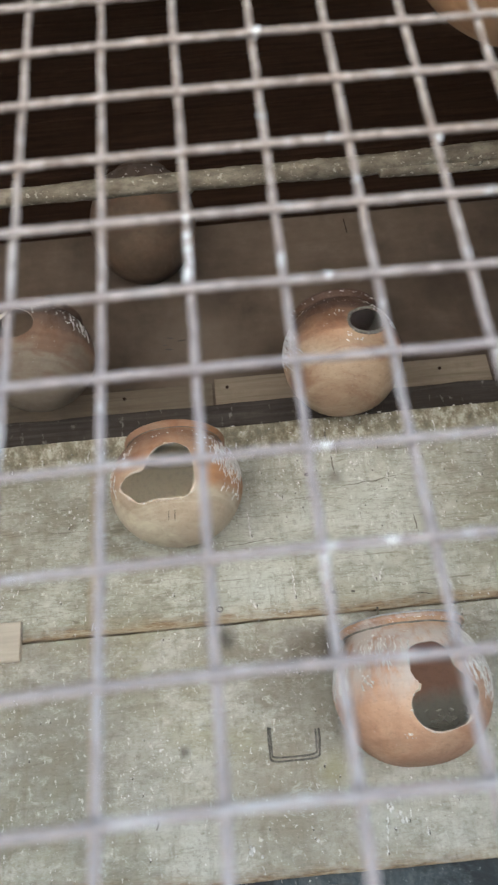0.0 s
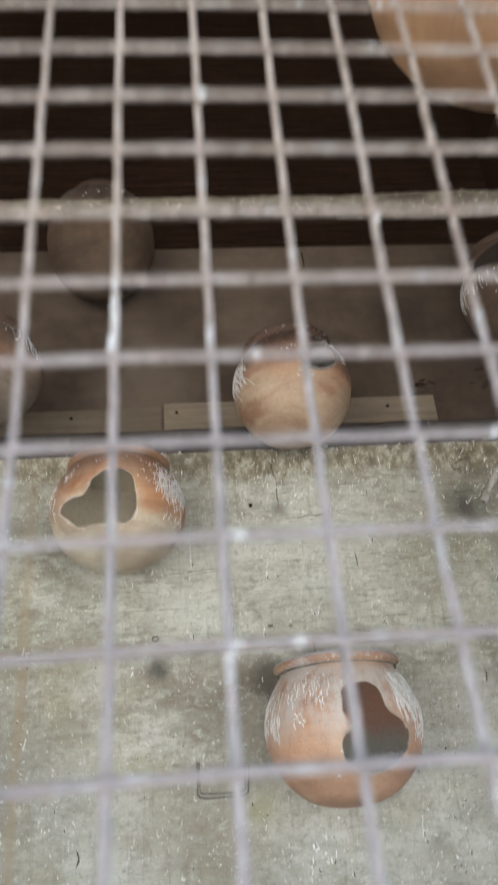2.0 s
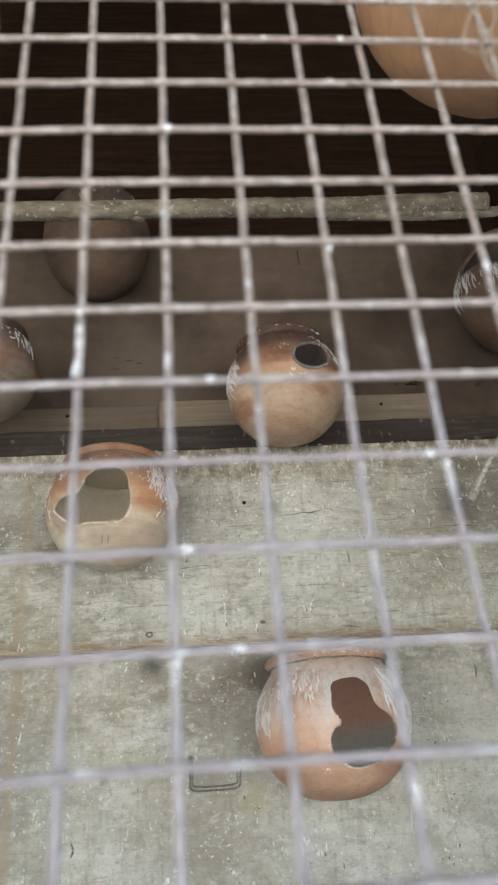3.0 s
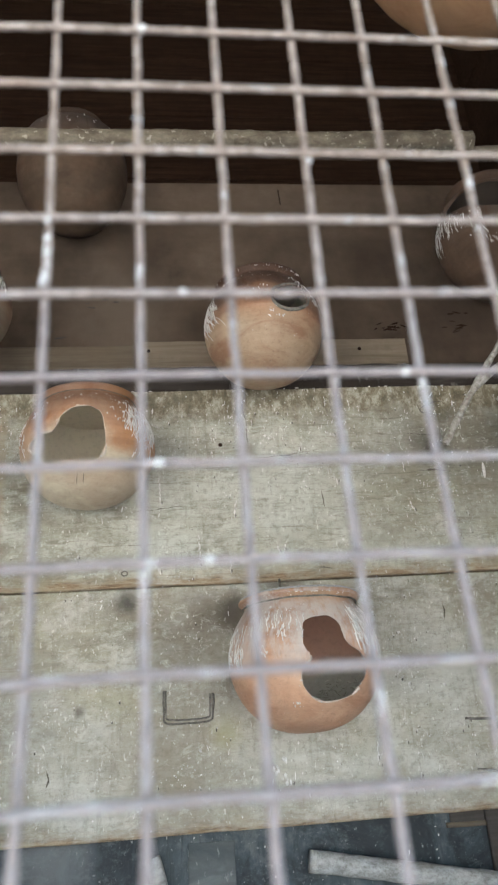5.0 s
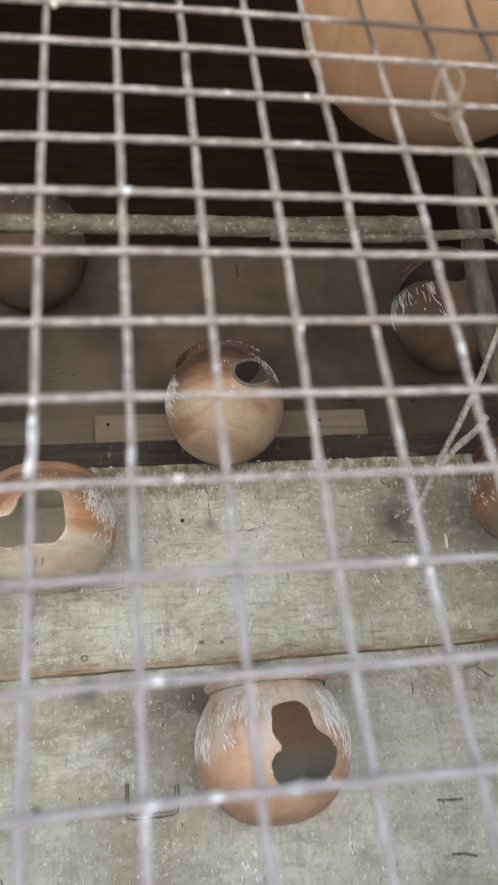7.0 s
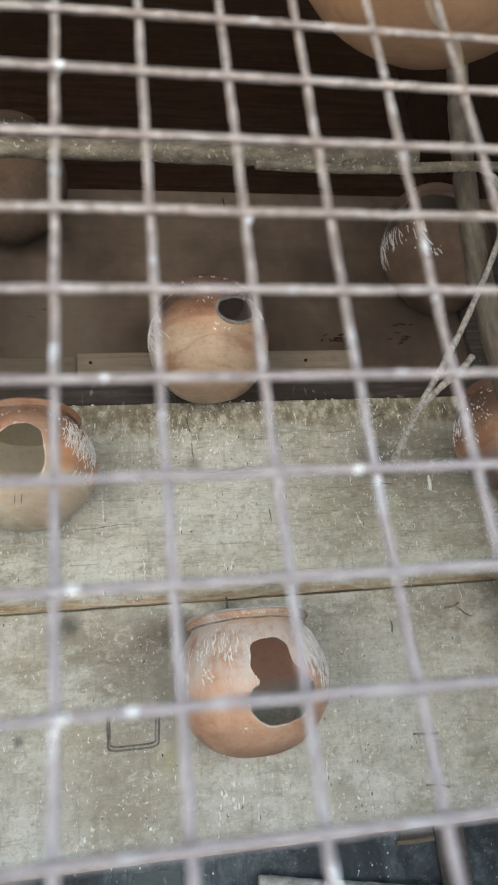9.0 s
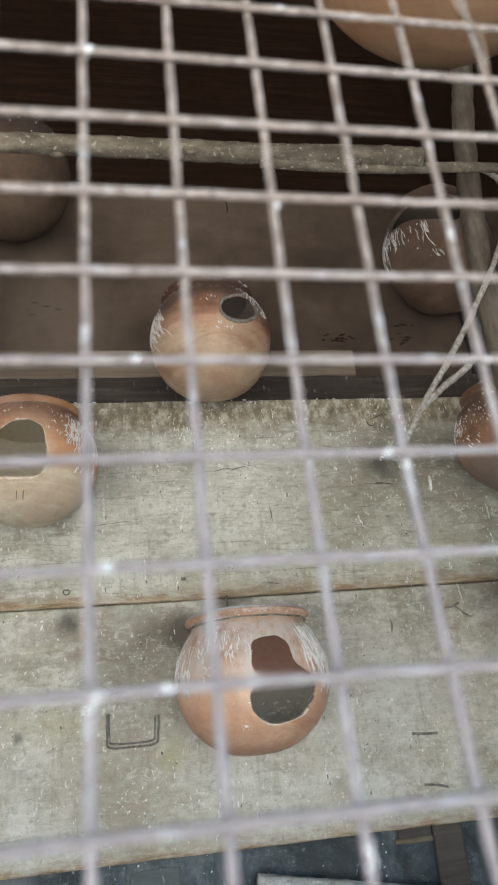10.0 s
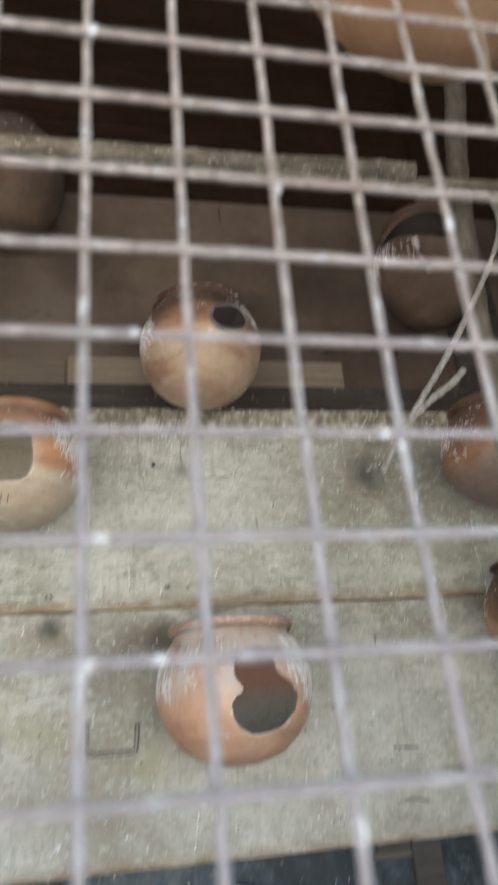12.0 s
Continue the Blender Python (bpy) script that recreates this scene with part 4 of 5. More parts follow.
        for k in range(dots):
            c = skin(min(0.78, rng.uniform(z0, z1 + 0.04)), front + rng.uniform(phi0 - 0.05, phi1 + 0.05))
            if in_hole(c):
                continue
            d = c.normalized()
            e = d.cross(Vector((0, 0, 1))).normalized()
            w = rng.uniform(0.0005, 0.0013) * (1.7 if rng.random() < 0.12 else 1)
            blob(verts, faces, c, (d.cross(e) * w * rng.uniform(0.8, 1.9), e * w, d * w * 0.6), k * 0.71 + phi0)
    for outline in holes if crumbs else ():
        edge = curve_points([(q[0], 0, q[1]) for q in outline] + [(outline[0][0], 0, outline[0][1])], 90)
        for i, q in enumerate(edge[:-1]):
            if rng.random() < 0.72 or (q.z > 0.1 and rng.random() < 0.8) or q.x * q.x + q.z * q.z > 0.9:
                continue
            g = 1.0 + rng.uniform(0.0, 0.03)
            c = (rr * q.x * g + vv * q.z * g + uu * math.sqrt(max(0.0, 1 - (q.x * q.x + q.z * q.z) * g * g))) * R * 0.985
            w = rng.uniform(0.0007, 0.0016)
            blob(verts, faces, c, (rr * w * rng.uniform(0.8, 1.6), vv * w, uu * w), i * 0.61 + seed)
    if verts:
        lumps("lime_crust", verts, faces, M_LIME, pot, "white streaked crust")
    if straw:
        sv, sf = [], []
        for k in range(straw * 2):
            a, r = rng.uniform(0, 2 * math.pi), R * 0.74 * math.sqrt(rng.random())
            c = Vector((r * math.cos(a), r * math.sin(a), -math.sqrt(max(0.0, (0.80 * R) ** 2 - r * r)) * tall + rng.uniform(0.003, 0.010)))
            d = Vector((rng.gauss(0, 1), rng.gauss(0, 1), rng.gauss(0, 0.5))).normalized()
            e = d.orthogonal().normalized()
            blob(sv, sf, c, (d * rng.uniform(0.002, 0.007), e * 0.0007, d.cross(e) * 0.0007), k * 0.43)
        lumps("nest_straw", sv, sf, M_STRAW, pot, "dull dry nest straw")
    # added disc: shuts the mouth so that the inside stays dark
    if lid:
        plug = bmesh.new()
        bmesh.ops.create_cone(plug, cap_ends=True, segments=40, radius1=R * rim * 0.725, radius2=R * rim * 0.735, depth=0.008, matrix=Matrix.Translation((0, 0, R * tall * 0.745)))
        part("lid", plug, lining, pot, "added disc that blocks the mouth")
    for dx in (-0.007, 0.003) if marks else ():
        cut = [Vector((dx + 0.0012 * t, 0, -0.079 + 0.0065 * t)) for t in (-1, 0, 1)]
        for q in cut:
            q.y = -math.sqrt((R * 1.0) ** 2 - q.x ** 2 - (q.z * 1.02) ** 2)
        part("incision", tube_bm(curve_points(cut, 10), [0.0002 + 0.0005 * math.sin(math.pi * i / 10) for i in range(11)], 6), M_POLE, pot, "short dark cut", True)
    if neck:
        ring = []
        for i in range(61):
            a = 2 * math.pi * i / 60
            w = Vector((math.cos(a), math.sin(a), 0))
            ring.append(w * (R * rim * 0.785 + 0.001) + Vector((0, 0, R * tall * (0.715 + 0.03 * noise.noise(w * 2.2 + Vector((seed, 0, 0)))))))
        part("neck_wire", tube_bm(ring, 0.0008, 6), M_IRON, pot, "thin rusty wire round the neck", True)
    for outline in holes if lip else ():
        edge = []
        for q in curve_points([(x, 0, z) for x, z in outline] + [(outline[0][0], 0, outline[0][1])], 60):
            flat = (rr * q.x + vv * q.z) * R * 1.03
            qa = uu.x ** 2 + uu.y ** 2 + (uu.z / tall) ** 2
            qb = 2 * (flat.x * uu.x + flat.y * uu.y + flat.z * uu.z / tall ** 2)
            qc = flat.x ** 2 + flat.y ** 2 + (flat.z / tall) ** 2 - (R * 0.985) ** 2
            edge.append(flat + uu * ((-qb + math.sqrt(max(0.0, qb * qb - 4 * qa * qc))) / (2 * qa)))
        part("hole_lip", tube_bm(edge, 0.0034, 8, 0.3, 120.0), M_SMUDGE, body, "raised dusty clay lip round the opening", True)
    for outline in holes if chip else ():
        ring = curve_points([(x, 0, z) for x, z in outline] + [(outline[0][0], 0, outline[0][1])], 160)
        edge = []
        for q in ring[int(160 * chip[0]):int(160 * chip[1]) + 1]:
            flat = (rr * q.x + vv * q.z) * R * (1.004 + 0.008 * noise.noise(q * 9 + Vector((seed, 0, 0))))
            near = math.sqrt(max(0.0, 1 - min(0.98, (q.x * q.x + q.z * q.z)))) * R * 0.962
            edge.append(flat + uu * near)
        rad = [0.0006 + 0.0030 * max(0.0, 0.35 + noise.noise(Vector((i * 0.13, seed, 2)))) for i in range(len(edge))]
        part("chipped_edge", tube_bm(edge, rad, 7, 0.3, 260.0), M_BREAK, body, "pale chipped edge of the opening", True)
    if collar:
        # the lowest band is dark to paint in shade under the rim
        for radius, height, thick, mt, lab in ((0.828, 0.800, 0.0030, material, "rounded rim ridge"), (0.815, 0.836, 0.0020, M_CRUST, "grey crust on the rim"), (0.790, 0.722, 0.0015, M_SMUDGE, "dark ring for the shaded neck groove")):
            ring = []
            for i in range(73):
                w = Vector((math.cos(math.pi * i / 36), math.sin(math.pi * i / 36), 0))
                ring.append(w * R * rim * radius + Vector((0, 0, R * tall * (height + 0.012 * noise.noise(w * 2.2 + Vector((seed, height * 9, 0)))))))
            part("rim_band", tube_bm(ring, thick, 8, 0.3, 120.0), mt, body, lab, True)
    back = WALL if at.z < 2.35 else UP
    top = at + Vector((0, R * 0.80, R * 0.80))
    pts = [top + Vector((0.0, -0.006, -0.02)), top + Vector((0.0, 0.0, 0.008)), Vector((at.x + 0.004, back - 0.004, top.z + 0.016)), Vector((at.x + 0.004, back + 0.004, top.z + 0.017))]
    hook_bm = tube_bm([p - at for p in curve_points(pts, 14)], 0.0016, 6, 0.15, 300)
    part("hook", hook_bm, M_IRON, pot, "rusty wire hook", True)
    return pot


# bands of lime on each pot: (from angle, to angle, low, high, runs, spots, run length, slant), in radians and radii
SHOULDER = (-1.2, 1.2, 0.52, 0.64, 4, 26, 0.06, 0.0)
clay_pot("orange terracotta nest pot with a keyhole opening, hung on bleached boards", (0.2075, 1.028, 1.595), 0.1195, 0.97, 0.985,
         [[(.02, .28), (.03, .45), (.16, .51), (.34, .52), (.46, .42), (.51, .27), (.55, .18), (.69, .07), (.76, -.08), (.71, -.26), (.54, -.43), (.28, -.49), (.11, -.45), (-.02, -.30), (-.04, -.16), (.02, -.04), (.09, .03), (.05, .11), (.01, .20)]],
         seed=1.37, zones=[(0.72, 1.3, 0.15, 0.62, 75, 40, 0.26, 0.35), (0.95, 1.35, -0.15, 0.2, 26, 12, 0.16, 0.1), (-0.75, 0.08, 0.25, 0.60, 34, 46, 0.13, 0.0), (-1.35, -0.85, 0.0, 0.45, 40, 22, 0.20, -0.1), (-0.62, -0.45, 0.02, 0.14, 9, 8, 0.08, 0.3), (-0.2, -0.1, -0.62, -0.55, 3, 4, 0.05, 0.0), (-1.0, 1.0, 0.74, 0.78, 0, 50, 0.05, 0.0)],
         material=M_ORANGE, collar=True, crumbs=True, straw=170, chip=(0.50, 0.86))
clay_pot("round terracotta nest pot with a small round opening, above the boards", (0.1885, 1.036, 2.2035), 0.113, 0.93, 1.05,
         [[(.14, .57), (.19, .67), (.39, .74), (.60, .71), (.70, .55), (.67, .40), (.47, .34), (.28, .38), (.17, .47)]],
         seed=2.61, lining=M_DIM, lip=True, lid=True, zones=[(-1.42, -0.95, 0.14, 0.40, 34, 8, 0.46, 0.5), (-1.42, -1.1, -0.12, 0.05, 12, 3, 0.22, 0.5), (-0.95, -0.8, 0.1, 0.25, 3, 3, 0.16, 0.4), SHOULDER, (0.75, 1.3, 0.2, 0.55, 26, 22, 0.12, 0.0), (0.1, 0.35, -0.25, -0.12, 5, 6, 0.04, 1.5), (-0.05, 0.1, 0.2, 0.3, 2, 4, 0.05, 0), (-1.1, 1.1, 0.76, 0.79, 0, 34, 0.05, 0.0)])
clay_pot("pale terracotta nest pot with a broken wide opening", (-0.135, 1.032, 1.966), 0.1145, 0.94, 0.95,
         [[(-.81, .10), (-.74, .20), (-.61, .27), (-.48, .30), (-.42, .38), (-.37, .50), (-.22, .62), (-.04, .66), (.09, .63), (.20, .55), (.24, .41), (.25, .20), (.23, -.01), (.10, -.12), (-.05, -.14), (-.35, -.14), (-.48, -.17), (-.59, -.15), (-.72, -.05), (-.80, .03)]],
         seed=3.83, zones=[(0.58, 1.35, 0.10, 0.54, 105, 50, 0.27, -0.2), (0.75, 1.3, -0.3, 0.1, 22, 30, 0.12, 0.0), (0.3, 0.7, 0.1, 0.6, 4, 20, 0.08, 0.0), (-0.95, -0.78, 0.28, 0.5, 8, 10, 0.10, 0.2), (-1.35, -1.1, -0.2, 0.3, 12, 8, 0.12, -0.2), (-1.0, 1.0, 0.54, 0.62, 3, 14, 0.05, 0)],
         marks=True, material=M_PALE, neck=True, lining=M_INSIDE_PALE, crumbs=True, lid=True, chip=(0.0, 1.0))
clay_pot("dark-topped terracotta nest pot with a side opening, above the boards", (-0.392, 1.040, 2.268), 0.108, 0.92, 1.0,
         [circle(-0.40, 0.66, 0.40, 0.27)], seed=4.19, zones=[SHOULDER, (0.45, 1.0, 0.2, 0.5, 16, 14, 0.2, 0.1), (-0.2, 0.4, 0.3, 0.55, 4, 12, 0.06, 0)], material=M_GREYED, lining=M_DARK_INSIDE)
clay_pot("dusty brown terracotta nest pot on the plywood, darkened for its shade", (-0.192, 1.134, 2.676), 0.120, 0.72, 1.30, [], seed=5.53, zones=[(-0.8, 0.8, 0.0, 0.6, 2, 14, 0.06, 0)], material=M_DUSTY_SHADED)
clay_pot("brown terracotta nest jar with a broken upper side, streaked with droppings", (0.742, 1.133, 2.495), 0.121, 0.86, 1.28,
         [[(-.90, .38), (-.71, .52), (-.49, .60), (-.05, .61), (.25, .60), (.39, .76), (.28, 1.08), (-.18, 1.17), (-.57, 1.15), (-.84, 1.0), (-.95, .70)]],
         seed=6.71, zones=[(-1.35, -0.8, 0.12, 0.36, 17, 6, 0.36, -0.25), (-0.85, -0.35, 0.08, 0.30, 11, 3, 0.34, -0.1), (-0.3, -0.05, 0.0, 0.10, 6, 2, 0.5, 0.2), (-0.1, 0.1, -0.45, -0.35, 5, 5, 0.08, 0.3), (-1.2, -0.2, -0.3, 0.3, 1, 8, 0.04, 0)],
         material=M_UMBER, lining=M_DARK_INSIDE, lid=True, broken=M_UMBER)
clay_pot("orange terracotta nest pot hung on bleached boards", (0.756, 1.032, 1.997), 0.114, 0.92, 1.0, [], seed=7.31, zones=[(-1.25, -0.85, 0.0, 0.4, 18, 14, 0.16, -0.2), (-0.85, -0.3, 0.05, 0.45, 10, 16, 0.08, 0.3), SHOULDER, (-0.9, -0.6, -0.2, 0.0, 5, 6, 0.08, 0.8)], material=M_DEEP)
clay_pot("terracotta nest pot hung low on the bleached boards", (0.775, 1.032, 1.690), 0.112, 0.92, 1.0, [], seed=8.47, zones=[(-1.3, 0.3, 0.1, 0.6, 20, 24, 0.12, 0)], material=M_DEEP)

# the large pot hung close behind the wire
big_at = Vector((0.340, 0.240, 2.209))
big = thing("large_clay_pot", "large smooth orange terracotta pot hung behind the mesh", "clay pot", at=big_at)
body = new("body", pot_mesh("body", 0.155, 0.95, 0.86, (), seed=9.9, material=M_SMOOTH))
body.parent = big
loop = [Vector((0.13 * math.cos(a), 0.13 * math.sin(a), 0.118)) for a in [2 * math.pi * i / 40 for i in range(41)]]
wire_ring = part("wire_ring", tube_bm(loop, 0.0018, 6), M_IRON, big, "wire ring round the neck", True)
for a in (0.6, 2.7, 4.8):
    p = Vector((0.13 * math.cos(a), 0.13 * math.sin(a), 0.118))
    part("hanging_wire", tube_bm([p, p * 0.5 + Vector((0, 0, 0.8)), Vector((0, 0, 3.19 - big_at.z))], 0.0012, 6), M_IRON, wire_ring, "", True)

# ---- perches and sticks ----
perch = thing("perch", "rough grey-brown branch used as a perch, crusted", "perch")
pp = curve_points([(X0 - 0.001, 0.64, 2.262), (-0.70, 0.636, 2.268), (-0.346, 0.632, 2.273), (0.0, 0.632, 2.275), (0.25, 0.634, 2.277), (0.40, 0.636, 2.284), (0.470, 0.64, 2.288)], 260)
rad = [0.0128 + 0.0026 * min(1.0, max(0.0, (i - 70) / 110)) + 0.0018 * noise.noise(Vector((i * 0.11, 0, 0))) for i in range(261)]
rad[-1] *= 0.8
branch = part("branch", tube_bm(pp, rad, 14, 0.10, 120.0), M_BARK, perch, smooth=True)
for kx, ka in ((-0.31, 4.4), (-0.06, 5.2), (0.12, 4.0), (0.36, 4.9)):
    kc = Vector((kx, 0.632 + 0.011 * math.cos(ka), 2.2755 + 0.011 * math.sin(ka)))
    kv, kf = [], []
    blob(kv, kf, kc, (Vector((0.012, 0, 0)), Vector((0, 0.008, 0)), Vector((0, 0, 0.007))), kx * 9, 6, 10)
    kb = bmesh.new()
    vs = [kb.verts.new(p) for p in kv]
    for f in kf:
        kb.faces.new([vs[i] for i in f])
    part("knot", kb, M_BARK, branch, "", True)
side = curve_points([(0.222, 0.638, 2.267), (0.30, 0.640, 2.265), (0.42, 0.646, 2.271), (0.60, 0.660, 2.295), (0.85, 0.70, 2.325), (X1 + 0.001, 0.72, 2.34)], 160)
tagged(part("side_perch", tube_bm(side, [0.0095 - 0.003 * i / 160 for i in range(161)], 10, 0.12, 150.0), M_BARK, smooth=True), "thin grey branch under the thicker perch", "perch")

pole = curve_points([(0.60, 0.74, 0.72), (0.595, 0.75, 1.6), (0.588, 0.75, 2.05), (0.596, 0.75, 2.22), (0.612, 0.75, 2.36), (0.636, 0.755, 2.50), (0.661, 0.755, 2.63), (0.70, 0.76, 2.90), (0.80, 0.77, 3.74)], 200)
tagged(part("pole", tube_bm(pole, [0.0195 + 0.003 * noise.noise(Vector((i * 0.09, 4, 0))) for i in range(201)], 12, 0.10, 60.0), M_POLE, smooth=True), "upright peeled grey-brown pole between floor and roof", "pole")

twig = thing("twig", "forked dry grey twig beside the pole", "twig")
t1 = curve_points([(0.376, 0.722, 1.832), (0.412, 0.720, 1.886), (0.449, 0.718, 1.939), (0.487, 0.718, 1.990), (0.545, 0.720, 2.075), (0.612, 0.722, 2.185), (0.66, 0.735, 2.28), (0.668, 0.752, 2.36), (0.62, 0.757, 2.40)], 150)
t2 = curve_points([(0.432, 0.719, 1.914), (0.470, 0.714, 1.944), (0.503, 0.716, 1.968), (0.527, 0.720, 1.992)], 50)
stem = part("stem", tube_bm(t1, [0.0047 + 0.0009 * noise.noise(Vector((i * 0.2, 1, 0))) for i in range(151)], 9, 0.16, 140.0), M_TWIG, twig, smooth=True)
part("fork", tube_bm(t2, [0.0050 + 0.0012 * noise.noise(Vector((i * 0.2, 2, 0))) for i in range(51)], 9, 0.2, 140.0), M_TWIG, stem, smooth=True)

# ---- small things on the boards ----
staple = thing("iron_staple", "rusty double-wired U-shaped iron staple on the boards", "staple")
WF = WALL + 0.004
for k, (a, d, r) in enumerate(((0.0, 0.0, 0.0016), (0.0035, 0.0055, 0.0014))):
    pts = [(-0.0155 + a, WF + 0.004, 1.571), (-0.0165 + a, WF - 0.003, 1.571), (-0.0165 + a, WF - 0.003, 1.54), (-0.013 + a, WF - 0.003, 1.523 + d), (0.024, WF - 0.003, 1.521 + d), (0.060 - a, WF - 0.003, 1.523 + d), (0.0655 - a * 1.6, WF - 0.003, 1.54), (0.067 - a * 1.6, WF - 0.003, 1.563), (0.066 - a * 1.6, WF + 0.004, 1.564)]
    part("strand", tube_bm(curve_points(pts, 70), r, 8, 0.35, 200.0), M_SMUDGE, staple, smooth=True)


def nail(x, y, z, r=0.004):
    bm = bmesh.new()
    bmesh.ops.create_cone(bm, cap_ends=True, segments=12, radius1=r, radius2=r * 0.8, depth=0.003, matrix=Matrix.Translation((x, y - 0.001, z)) @ Matrix.Rotation(radians(90), 4, 'X'))
    tagged(part("nail", bm, M_BLACK), "dark rusty nail head", "nail", "nails in the boards")


for x, z in ((-0.035, 2.288), (0.433, 2.286)):
    nail(x, 1.243, z)
nail(-0.262, 1.248, 2.285)
nail(0.103, WALL, 2.022, 0.0042)
hang = thing("hanging_nail", "bent rusty nail in the board edge above a nest pot", "nail")
part("shank", tube_bm(curve_points([(0.196, WALL + 0.004, 1.754), (0.1955, WALL - 0.005, 1.7525), (0.195, WALL - 0.007, 1.742), (0.1955, WALL - 0.0065, 1.722)], 16), 0.0019, 7, 0.2, 300.0), M_IRON, hang, smooth=True)
ring = [Vector((-0.081 + 0.0052 * math.cos(a), WALL - 0.0004, 1.778 + 0.0044 * math.sin(a))) for a in [2 * math.pi * i / 20 for i in range(21)]]
tagged(part("screw_eye", tube_bm(ring, 0.0012, 6), M_IRON, smooth=True), "small dark iron ring in the bleached board", "ring")

def gouge(points, y, r, blunt=False, seed=0.0):
    """A dark split sunk flush into the board, feathered or blunt at its ends."""
    pts = curve_points([(x, y, z) for x, z in points], 24)
    if not blunt:
        pts = [p + Vector((0.002 * noise.noise(p * 60), 0, 0.003 * noise.noise(p * 45 + Vector((7, 0, 0))))) for p in pts]
    rad = [r * (0.75 if blunt else max(0.15, math.sin(math.pi * (i + 0.6) / 25.2))) * max(0.1, 1 + (0.3 if blunt else 1.1) * noise.noise(Vector((i * 0.5, seed, 0)))) for i in range(25)]
    tagged(part("wood_crack", tube_bm(pts, rad, 6), M_SMUDGE if blunt else M_POLE, smooth=True), "dark splinter mark on the bleached board" if blunt else "dark crack in the bleached board", "crack", "cracks in the boards")


for k, pts in enumerate(([(0.498, 1.499), (0.52, 1.497), (0.543, 1.496)], [(0.505, 1.418), (0.525, 1.416), (0.546, 1.411)], [(0.600, 1.708), (0.617, 1.710), (0.630, 1.716)],
                         [(0.492, 1.694), (0.493, 1.68), (0.491, 1.668)], [(0.618, 1.712), (0.634, 1.698), (0.650, 1.688)], [(-0.205, 1.464), (-0.202, 1.45), (-0.206, 1.438)])):
    gouge(pts, WALL + 0.0032, 0.0028 if k < 3 else 0.0013, k < 3, k * 1.7)
for k, pts in enumerate(([(0.117, 1.790), (0.121, 1.789), (0.126, 1.790)], [(0.155, 1.788), (0.158, 1.788), (0.161, 1.787)],
                         [(0.485, 1.956), (0.52, 1.955), (0.551, 1.954)], [(0.508, 2.098), (0.514, 2.083), (0.528, 2.078)], [(0.513, 2.090), (0.535, 2.099), (0.562, 2.106)],
                         [(0.153, 2.118), (0.150, 2.098), (0.157, 2.072)], [(0.157, 2.072), (0.155, 2.04), (0.159, 2.012)], [(0.292, 1.922), (0.293, 1.904), (0.295, 1.886)])):
    gouge(pts, WALL, (0.0042, 0.003)[k] if k < 2 else (0.0016 if k < 6 else 0.0010), k < 2, k * 2.3)
for k, pts in enumerate(([(-0.075, 1.891), (-0.01, 1.897), (0.064, 1.905)], [(0.150, 1.990), (0.229, 1.997), (0.286, 2.004)], [(0.47, 2.036), (0.51, 2.032), (0.555, 2.031)], [(0.262, 1.773), (0.28, 1.774), (0.30, 1.771)])):
    gouge(pts, WALL + 0.0003, 0.0008, False, k * 3.1 + 9)

tagged(part("plywood_offcut", board_bm(-0.56, -0.432, WALL - 0.012, WALL, 1.720, 1.789), M_PLY), "pale square plywood offcut nailed on the boards", "offcut")

for name, a, mt, lab in (("grey_offcut", (0.016, 0.092, 1.1855, 1.19, 1.20, 1.340), M_GREYBOARD, "grey board offcut under the bleached boards"),
                         ("brown_strip", (0.516, 0.568, 1.180, 1.19, 1.00, 1.372), M_BROWN, "dark brown upright strip on blue-grey boards"),
                         ("short_strip", (0.448, 0.515, 1.182, 1.19, 1.331, 1.339), M_OLD_BATTEN, "short pale brown lath on blue-grey boards"),
                         ("dark_offcut", (0.455, 0.515, 1.184, 1.19, 1.339, 1.375), M_BROWN, "dark brown offcut on blue-grey boards")):
    tagged(part(name, board_bm(*a, axis='z' if name != "short_strip" else 'x'), mt), lab, "board")
for p0, p1, r, lab in (((0.208, 1.162, 1.304), (0.80, 1.162, 1.200), 0.0165, "thick weathered grey branch under the boards"), ((0.02, 1.170, 1.216), (0.60, 1.17, 1.225), 0.009, "pale thin stick under the boards"),
                       ((-0.040, 1.17, 1.326), (-0.004, 1.17, 1.20), 0.013, "short pale stick end")):
    tagged(part("stick", tube_bm(curve_points([p0, tuple((a + c) / 2 for a, c in zip(p0, p1)), p1], 90), r, 14, 0.10, 45.0), M_BRANCH, smooth=True), lab, "stick", "sticks under the boards")

# dark scratches on the plywood, black and faint
rng = random.Random(77)
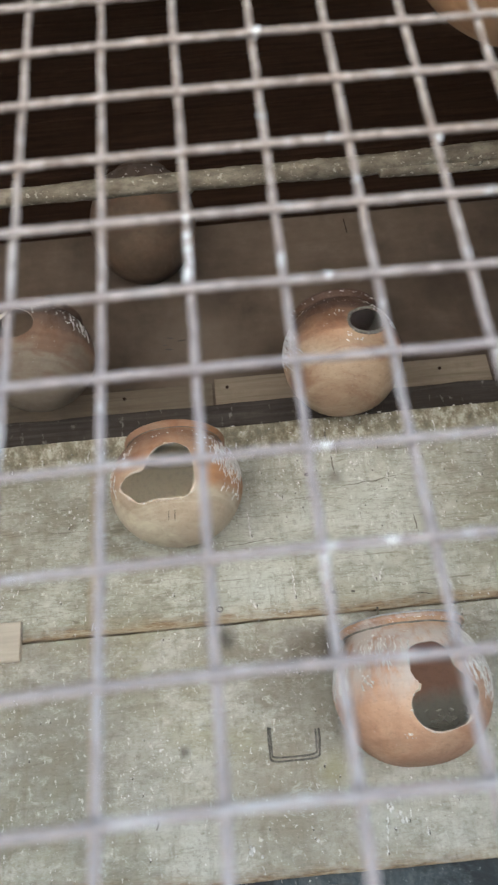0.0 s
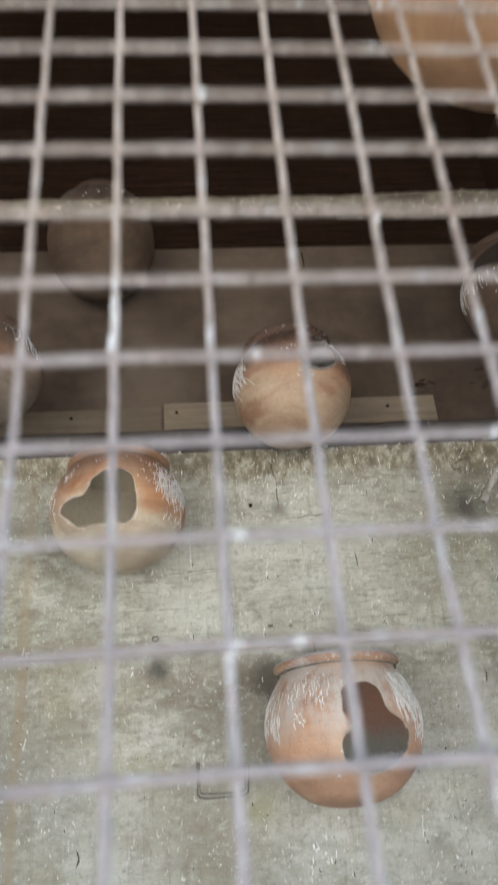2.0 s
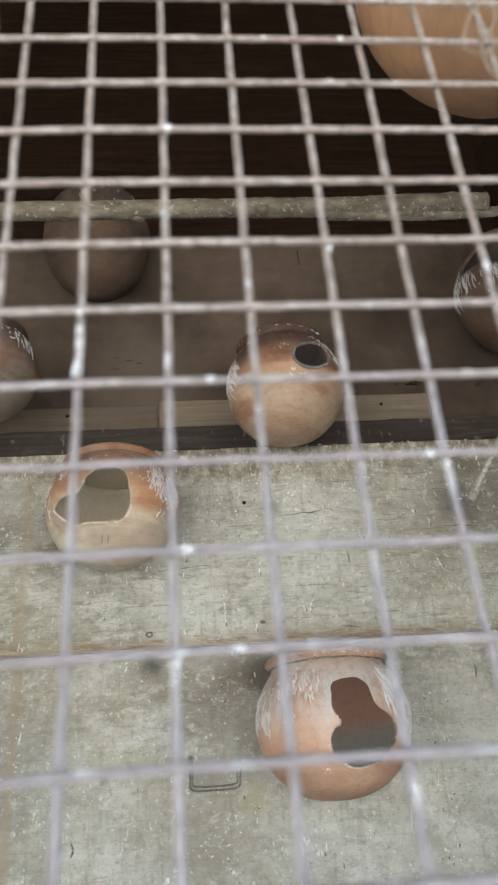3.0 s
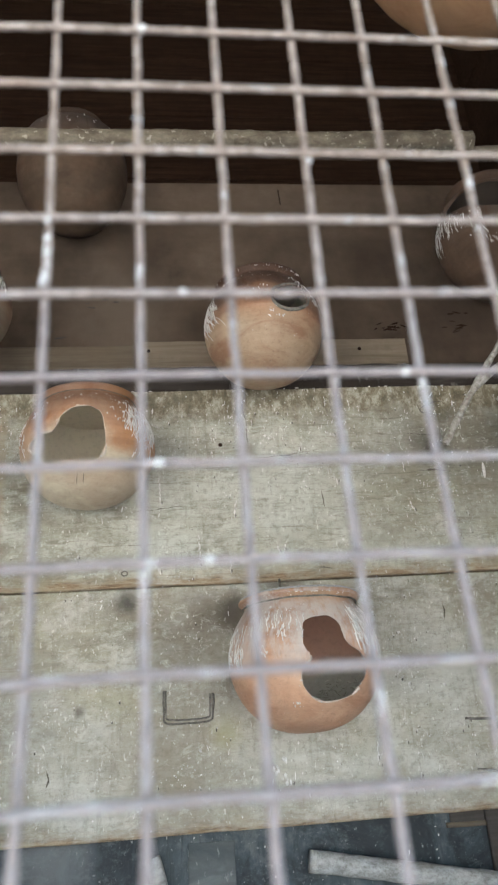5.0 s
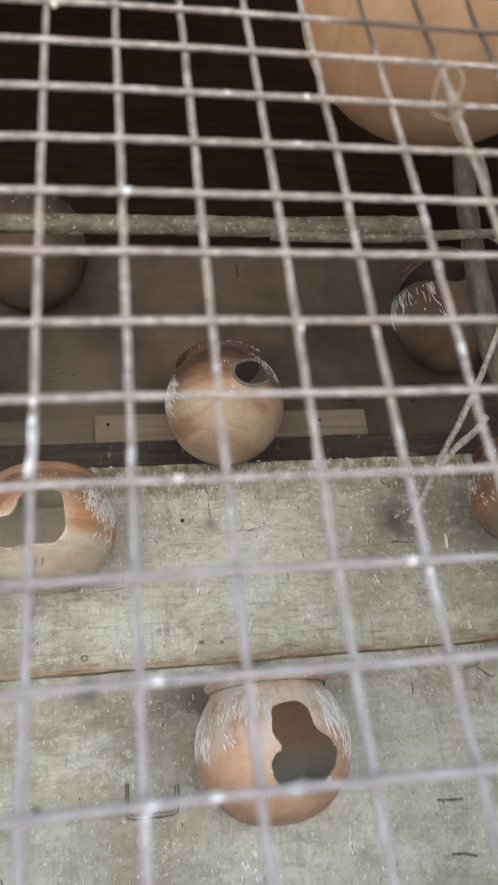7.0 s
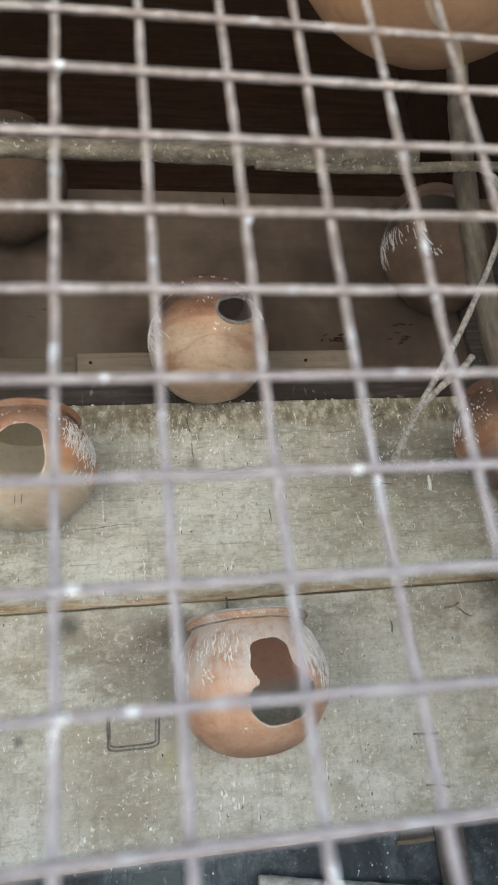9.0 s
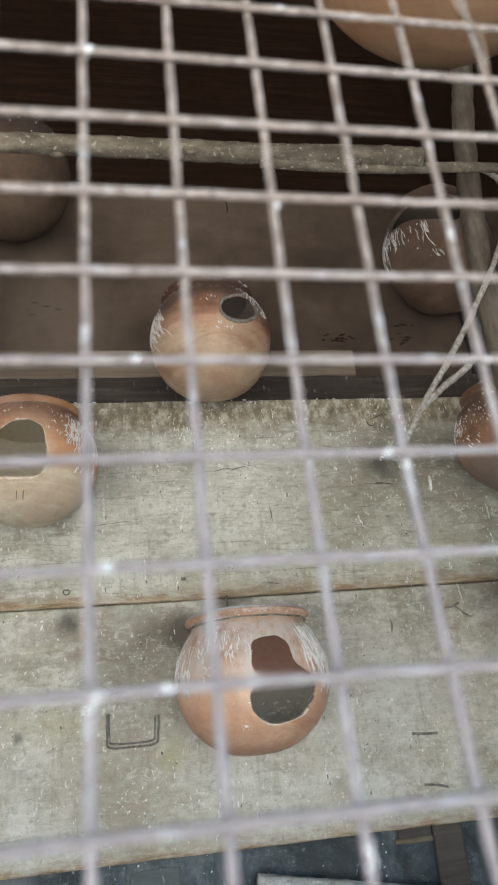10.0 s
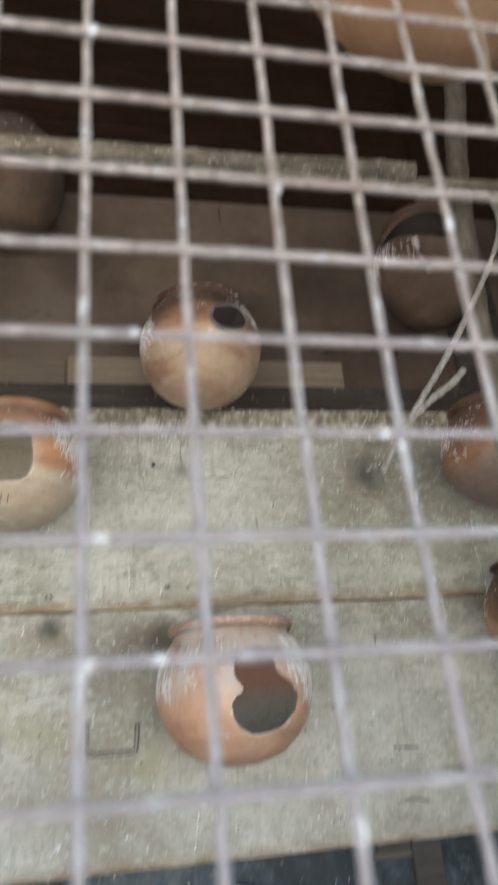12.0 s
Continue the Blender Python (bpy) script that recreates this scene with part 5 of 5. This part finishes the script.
for places, mt, lab in ((((0.52, 2.345, 15), (0.672, 2.345, 8), (0.675, 2.375, 4)), M_BLACK, "dark scratches on the brown plywood"),
                        (((-0.13, 2.43, 3), (-0.15, 2.41, 2), (-0.085, 2.29, 3), (-0.10, 2.27, 2), (-0.25, 2.335, 4)), M_BROWN, "faint brown scratches on the plywood")):
    verts, faces = [], []
    for cx, cz, n in places:
        for i in range(n):
            ln = rng.uniform(0.004, 0.012)
            t = rng.gauss(0, 0.35 if mt is M_BLACK else 0.08)
            blob(verts, faces, Vector((cx + rng.gauss(0, 0.016), UP - 0.0004, cz + rng.gauss(0, 0.008))), (Vector((ln * math.cos(t), 0, ln * math.sin(t))), Vector((0, 0, rng.uniform(0.0012, 0.0024))), Vector((0, 0.0006, 0))), i + cx)
    if mt is M_BLACK:
        for i in range(4):
            blob(verts, faces, Vector((0.289 + 0.0006 * i, UP - 0.0004, 2.742 - 0.011 * i)), (Vector((0, 0, 0.008)), Vector((0.0015, 0, 0)), Vector((0, 0.0006, 0))), i)
    tagged(lumps("scratches", verts, faces, mt), lab, "scratches")

# lime streaks on the boards
verts, faces = [], []
dark_v, dark_f = [], []
rng = random.Random(21)
for k in range(340):
    cx = rng.triangular(-0.75, 0.95, 0.3)
    cz = rng.choice((rng.uniform(1.37, 2.13), rng.triangular(1.98, 2.14, 2.10), rng.uniform(1.28, 2.13), rng.uniform(1.37, 2.1)))
    spread = rng.uniform(0.004, 0.03)
    for i in range(rng.randint(1, 9)):
        x, z = cx + rng.gauss(0, spread), min(TOP - 0.004, cz + rng.gauss(0, spread))
        y = WALL - 0.0002 if z > SEAM else (WALL + 0.0038 if z > LOW + 0.004 else 1.1898)
        if -0.23 < x < -0.04 and 2.0 < z:
            continue
        run = rng.random() < (0.5 if cz > 2.03 else 0.2)
        big = 1.7 if rng.random() < 0.08 else 1.0
        ln = rng.uniform(0.0015, 0.006) * big if run else rng.uniform(0.0006, 0.0018) * big
        wd = rng.uniform(0.0004, 0.0009) * big if run else ln * rng.uniform(0.6, 1.0)
        tilt = rng.gauss(0.05, 0.2 if run else 0.4)
        # dark specks paint in the shadows beside the white ones
        if rng.random() < 0.16:
            blob(dark_v, dark_f, Vector((x + rng.gauss(0.001, 0.0015), y, z - rng.uniform(0.0, 0.004))), (Vector((0, 0, rng.uniform(0.0008, 0.003))), Vector((rng.uniform(0.0005, 0.0013), 0, 0)), Vector((0, 0.0006, 0))), (k * 7 + i) * 0.37)
        blob(verts, faces, Vector((x, y, z)), (Vector((math.sin(tilt) * ln, 0, math.cos(tilt) * ln)), Vector((wd, 0, 0)), Vector((0, 0.0008, 0))), (k * 9 + i) * 0.53)
for k in range(70):
    x = rng.uniform(-0.75, 0.95)
    blob(verts, faces, Vector((x, 1.15 + rng.uniform(0, 0.02), TOP + 0.0008)), (Vector((rng.uniform(.001, .005), 0, 0)), Vector((0, .003, 0)), Vector((0, 0, .0012))), k * .31)
# the long runs: (x, z) at the top, then at the foot
RUNS = [(0.266, 2.031, 0.257, 2.006), (0.312, 2.043, 0.329, 2.036), (0.422, 1.999, 0.434, 1.986), (0.314, 1.964, 0.325, 1.935), (0.727, 1.905, 0.729, 1.877), (0.724, 1.843, 0.727, 1.798),
        (0.459, 1.972, 0.459, 1.957), (0.461, 1.891, 0.468, 1.874), (0.198, 1.817, 0.201, 1.804), (0.212, 1.817, 0.208, 1.803), (-0.016, 1.955, -0.014, 1.906), (0.055, 1.841, 0.054, 1.785),
        (0.04, 1.987, 0.05, 1.978), (0.158, 1.424, 0.150, 1.376), (0.217, 1.418, 0.218, 1.398), (0.626, 1.791, 0.629, 1.778), (0.635, 1.752, 0.638, 1.726), (0.110, 1.792, 0.109, 1.772),
        (-0.024, 1.788, -0.017, 1.776), (0.34, 1.47, 0.338, 1.445), (0.126, 1.905, 0.122, 1.876)]
for k, (x0, z0, x1, z1) in enumerate(RUNS):
    n = max(4, int(math.hypot(x1 - x0, z1 - z0) / 0.0035))
    for i in range(n + 1):
        q = i / n
        if rng.random() < 0.15:
            continue
        x, z = x0 + (x1 - x0) * q + 0.0011 * math.sin(i * 1.7 + k), z0 + (z1 - z0) * q
        blob(verts, faces, Vector((x, WALL - 0.0003 if z > SEAM - 0.003 else WALL + 0.0037, z)), (Vector((0.0005 * math.sin(i), 0, 0.0032)), Vector((rng.uniform(0.0006, 0.0015), 0, 0)), Vector((0, 0.0009, 0))), i * 0.77 + x * 9)
    # the same shadow speck at the foot of each run
    blob(dark_v, dark_f, Vector((x1 + 0.0022, WALL - 0.0001 if z1 > SEAM - 0.003 else WALL + 0.0039, z1 + 0.002)), (Vector((0, 0, 0.004)), Vector((0.001, 0, 0)), Vector((0, 0.0006, 0))), k * 1.9)
blob(verts, faces, Vector((0.620, WALL - 0.0005, 1.952)), (Vector((0.001, 0, 0.017)), Vector((0.0036, 0, 0)), Vector((0, 0.0015, 0))), 3.0, 6, 8)
for x, z in ((0.182, 1.450), (0.181, 1.422), (0.17, 1.437), (-0.06, 1.40)):
    for i in range(5):
        blob(verts, faces, Vector((x + rng.gauss(0, 0.004), WALL + 0.0036, z + rng.gauss(0, 0.004))), (Vector((0, 0, rng.uniform(0.002, 0.005))), Vector((rng.uniform(0.0015, 0.003), 0, 0)), Vector((0, 0.0012, 0))), i + x * 40)
tagged(lumps("dark_droppings", dark_v, dark_f, M_BROWN), "small dark specks put in as shadows beside the droppings", "droppings")
tagged(lumps("droppings", verts, faces, M_LIME), "white streaks and specks of bird droppings on the boards", "droppings")
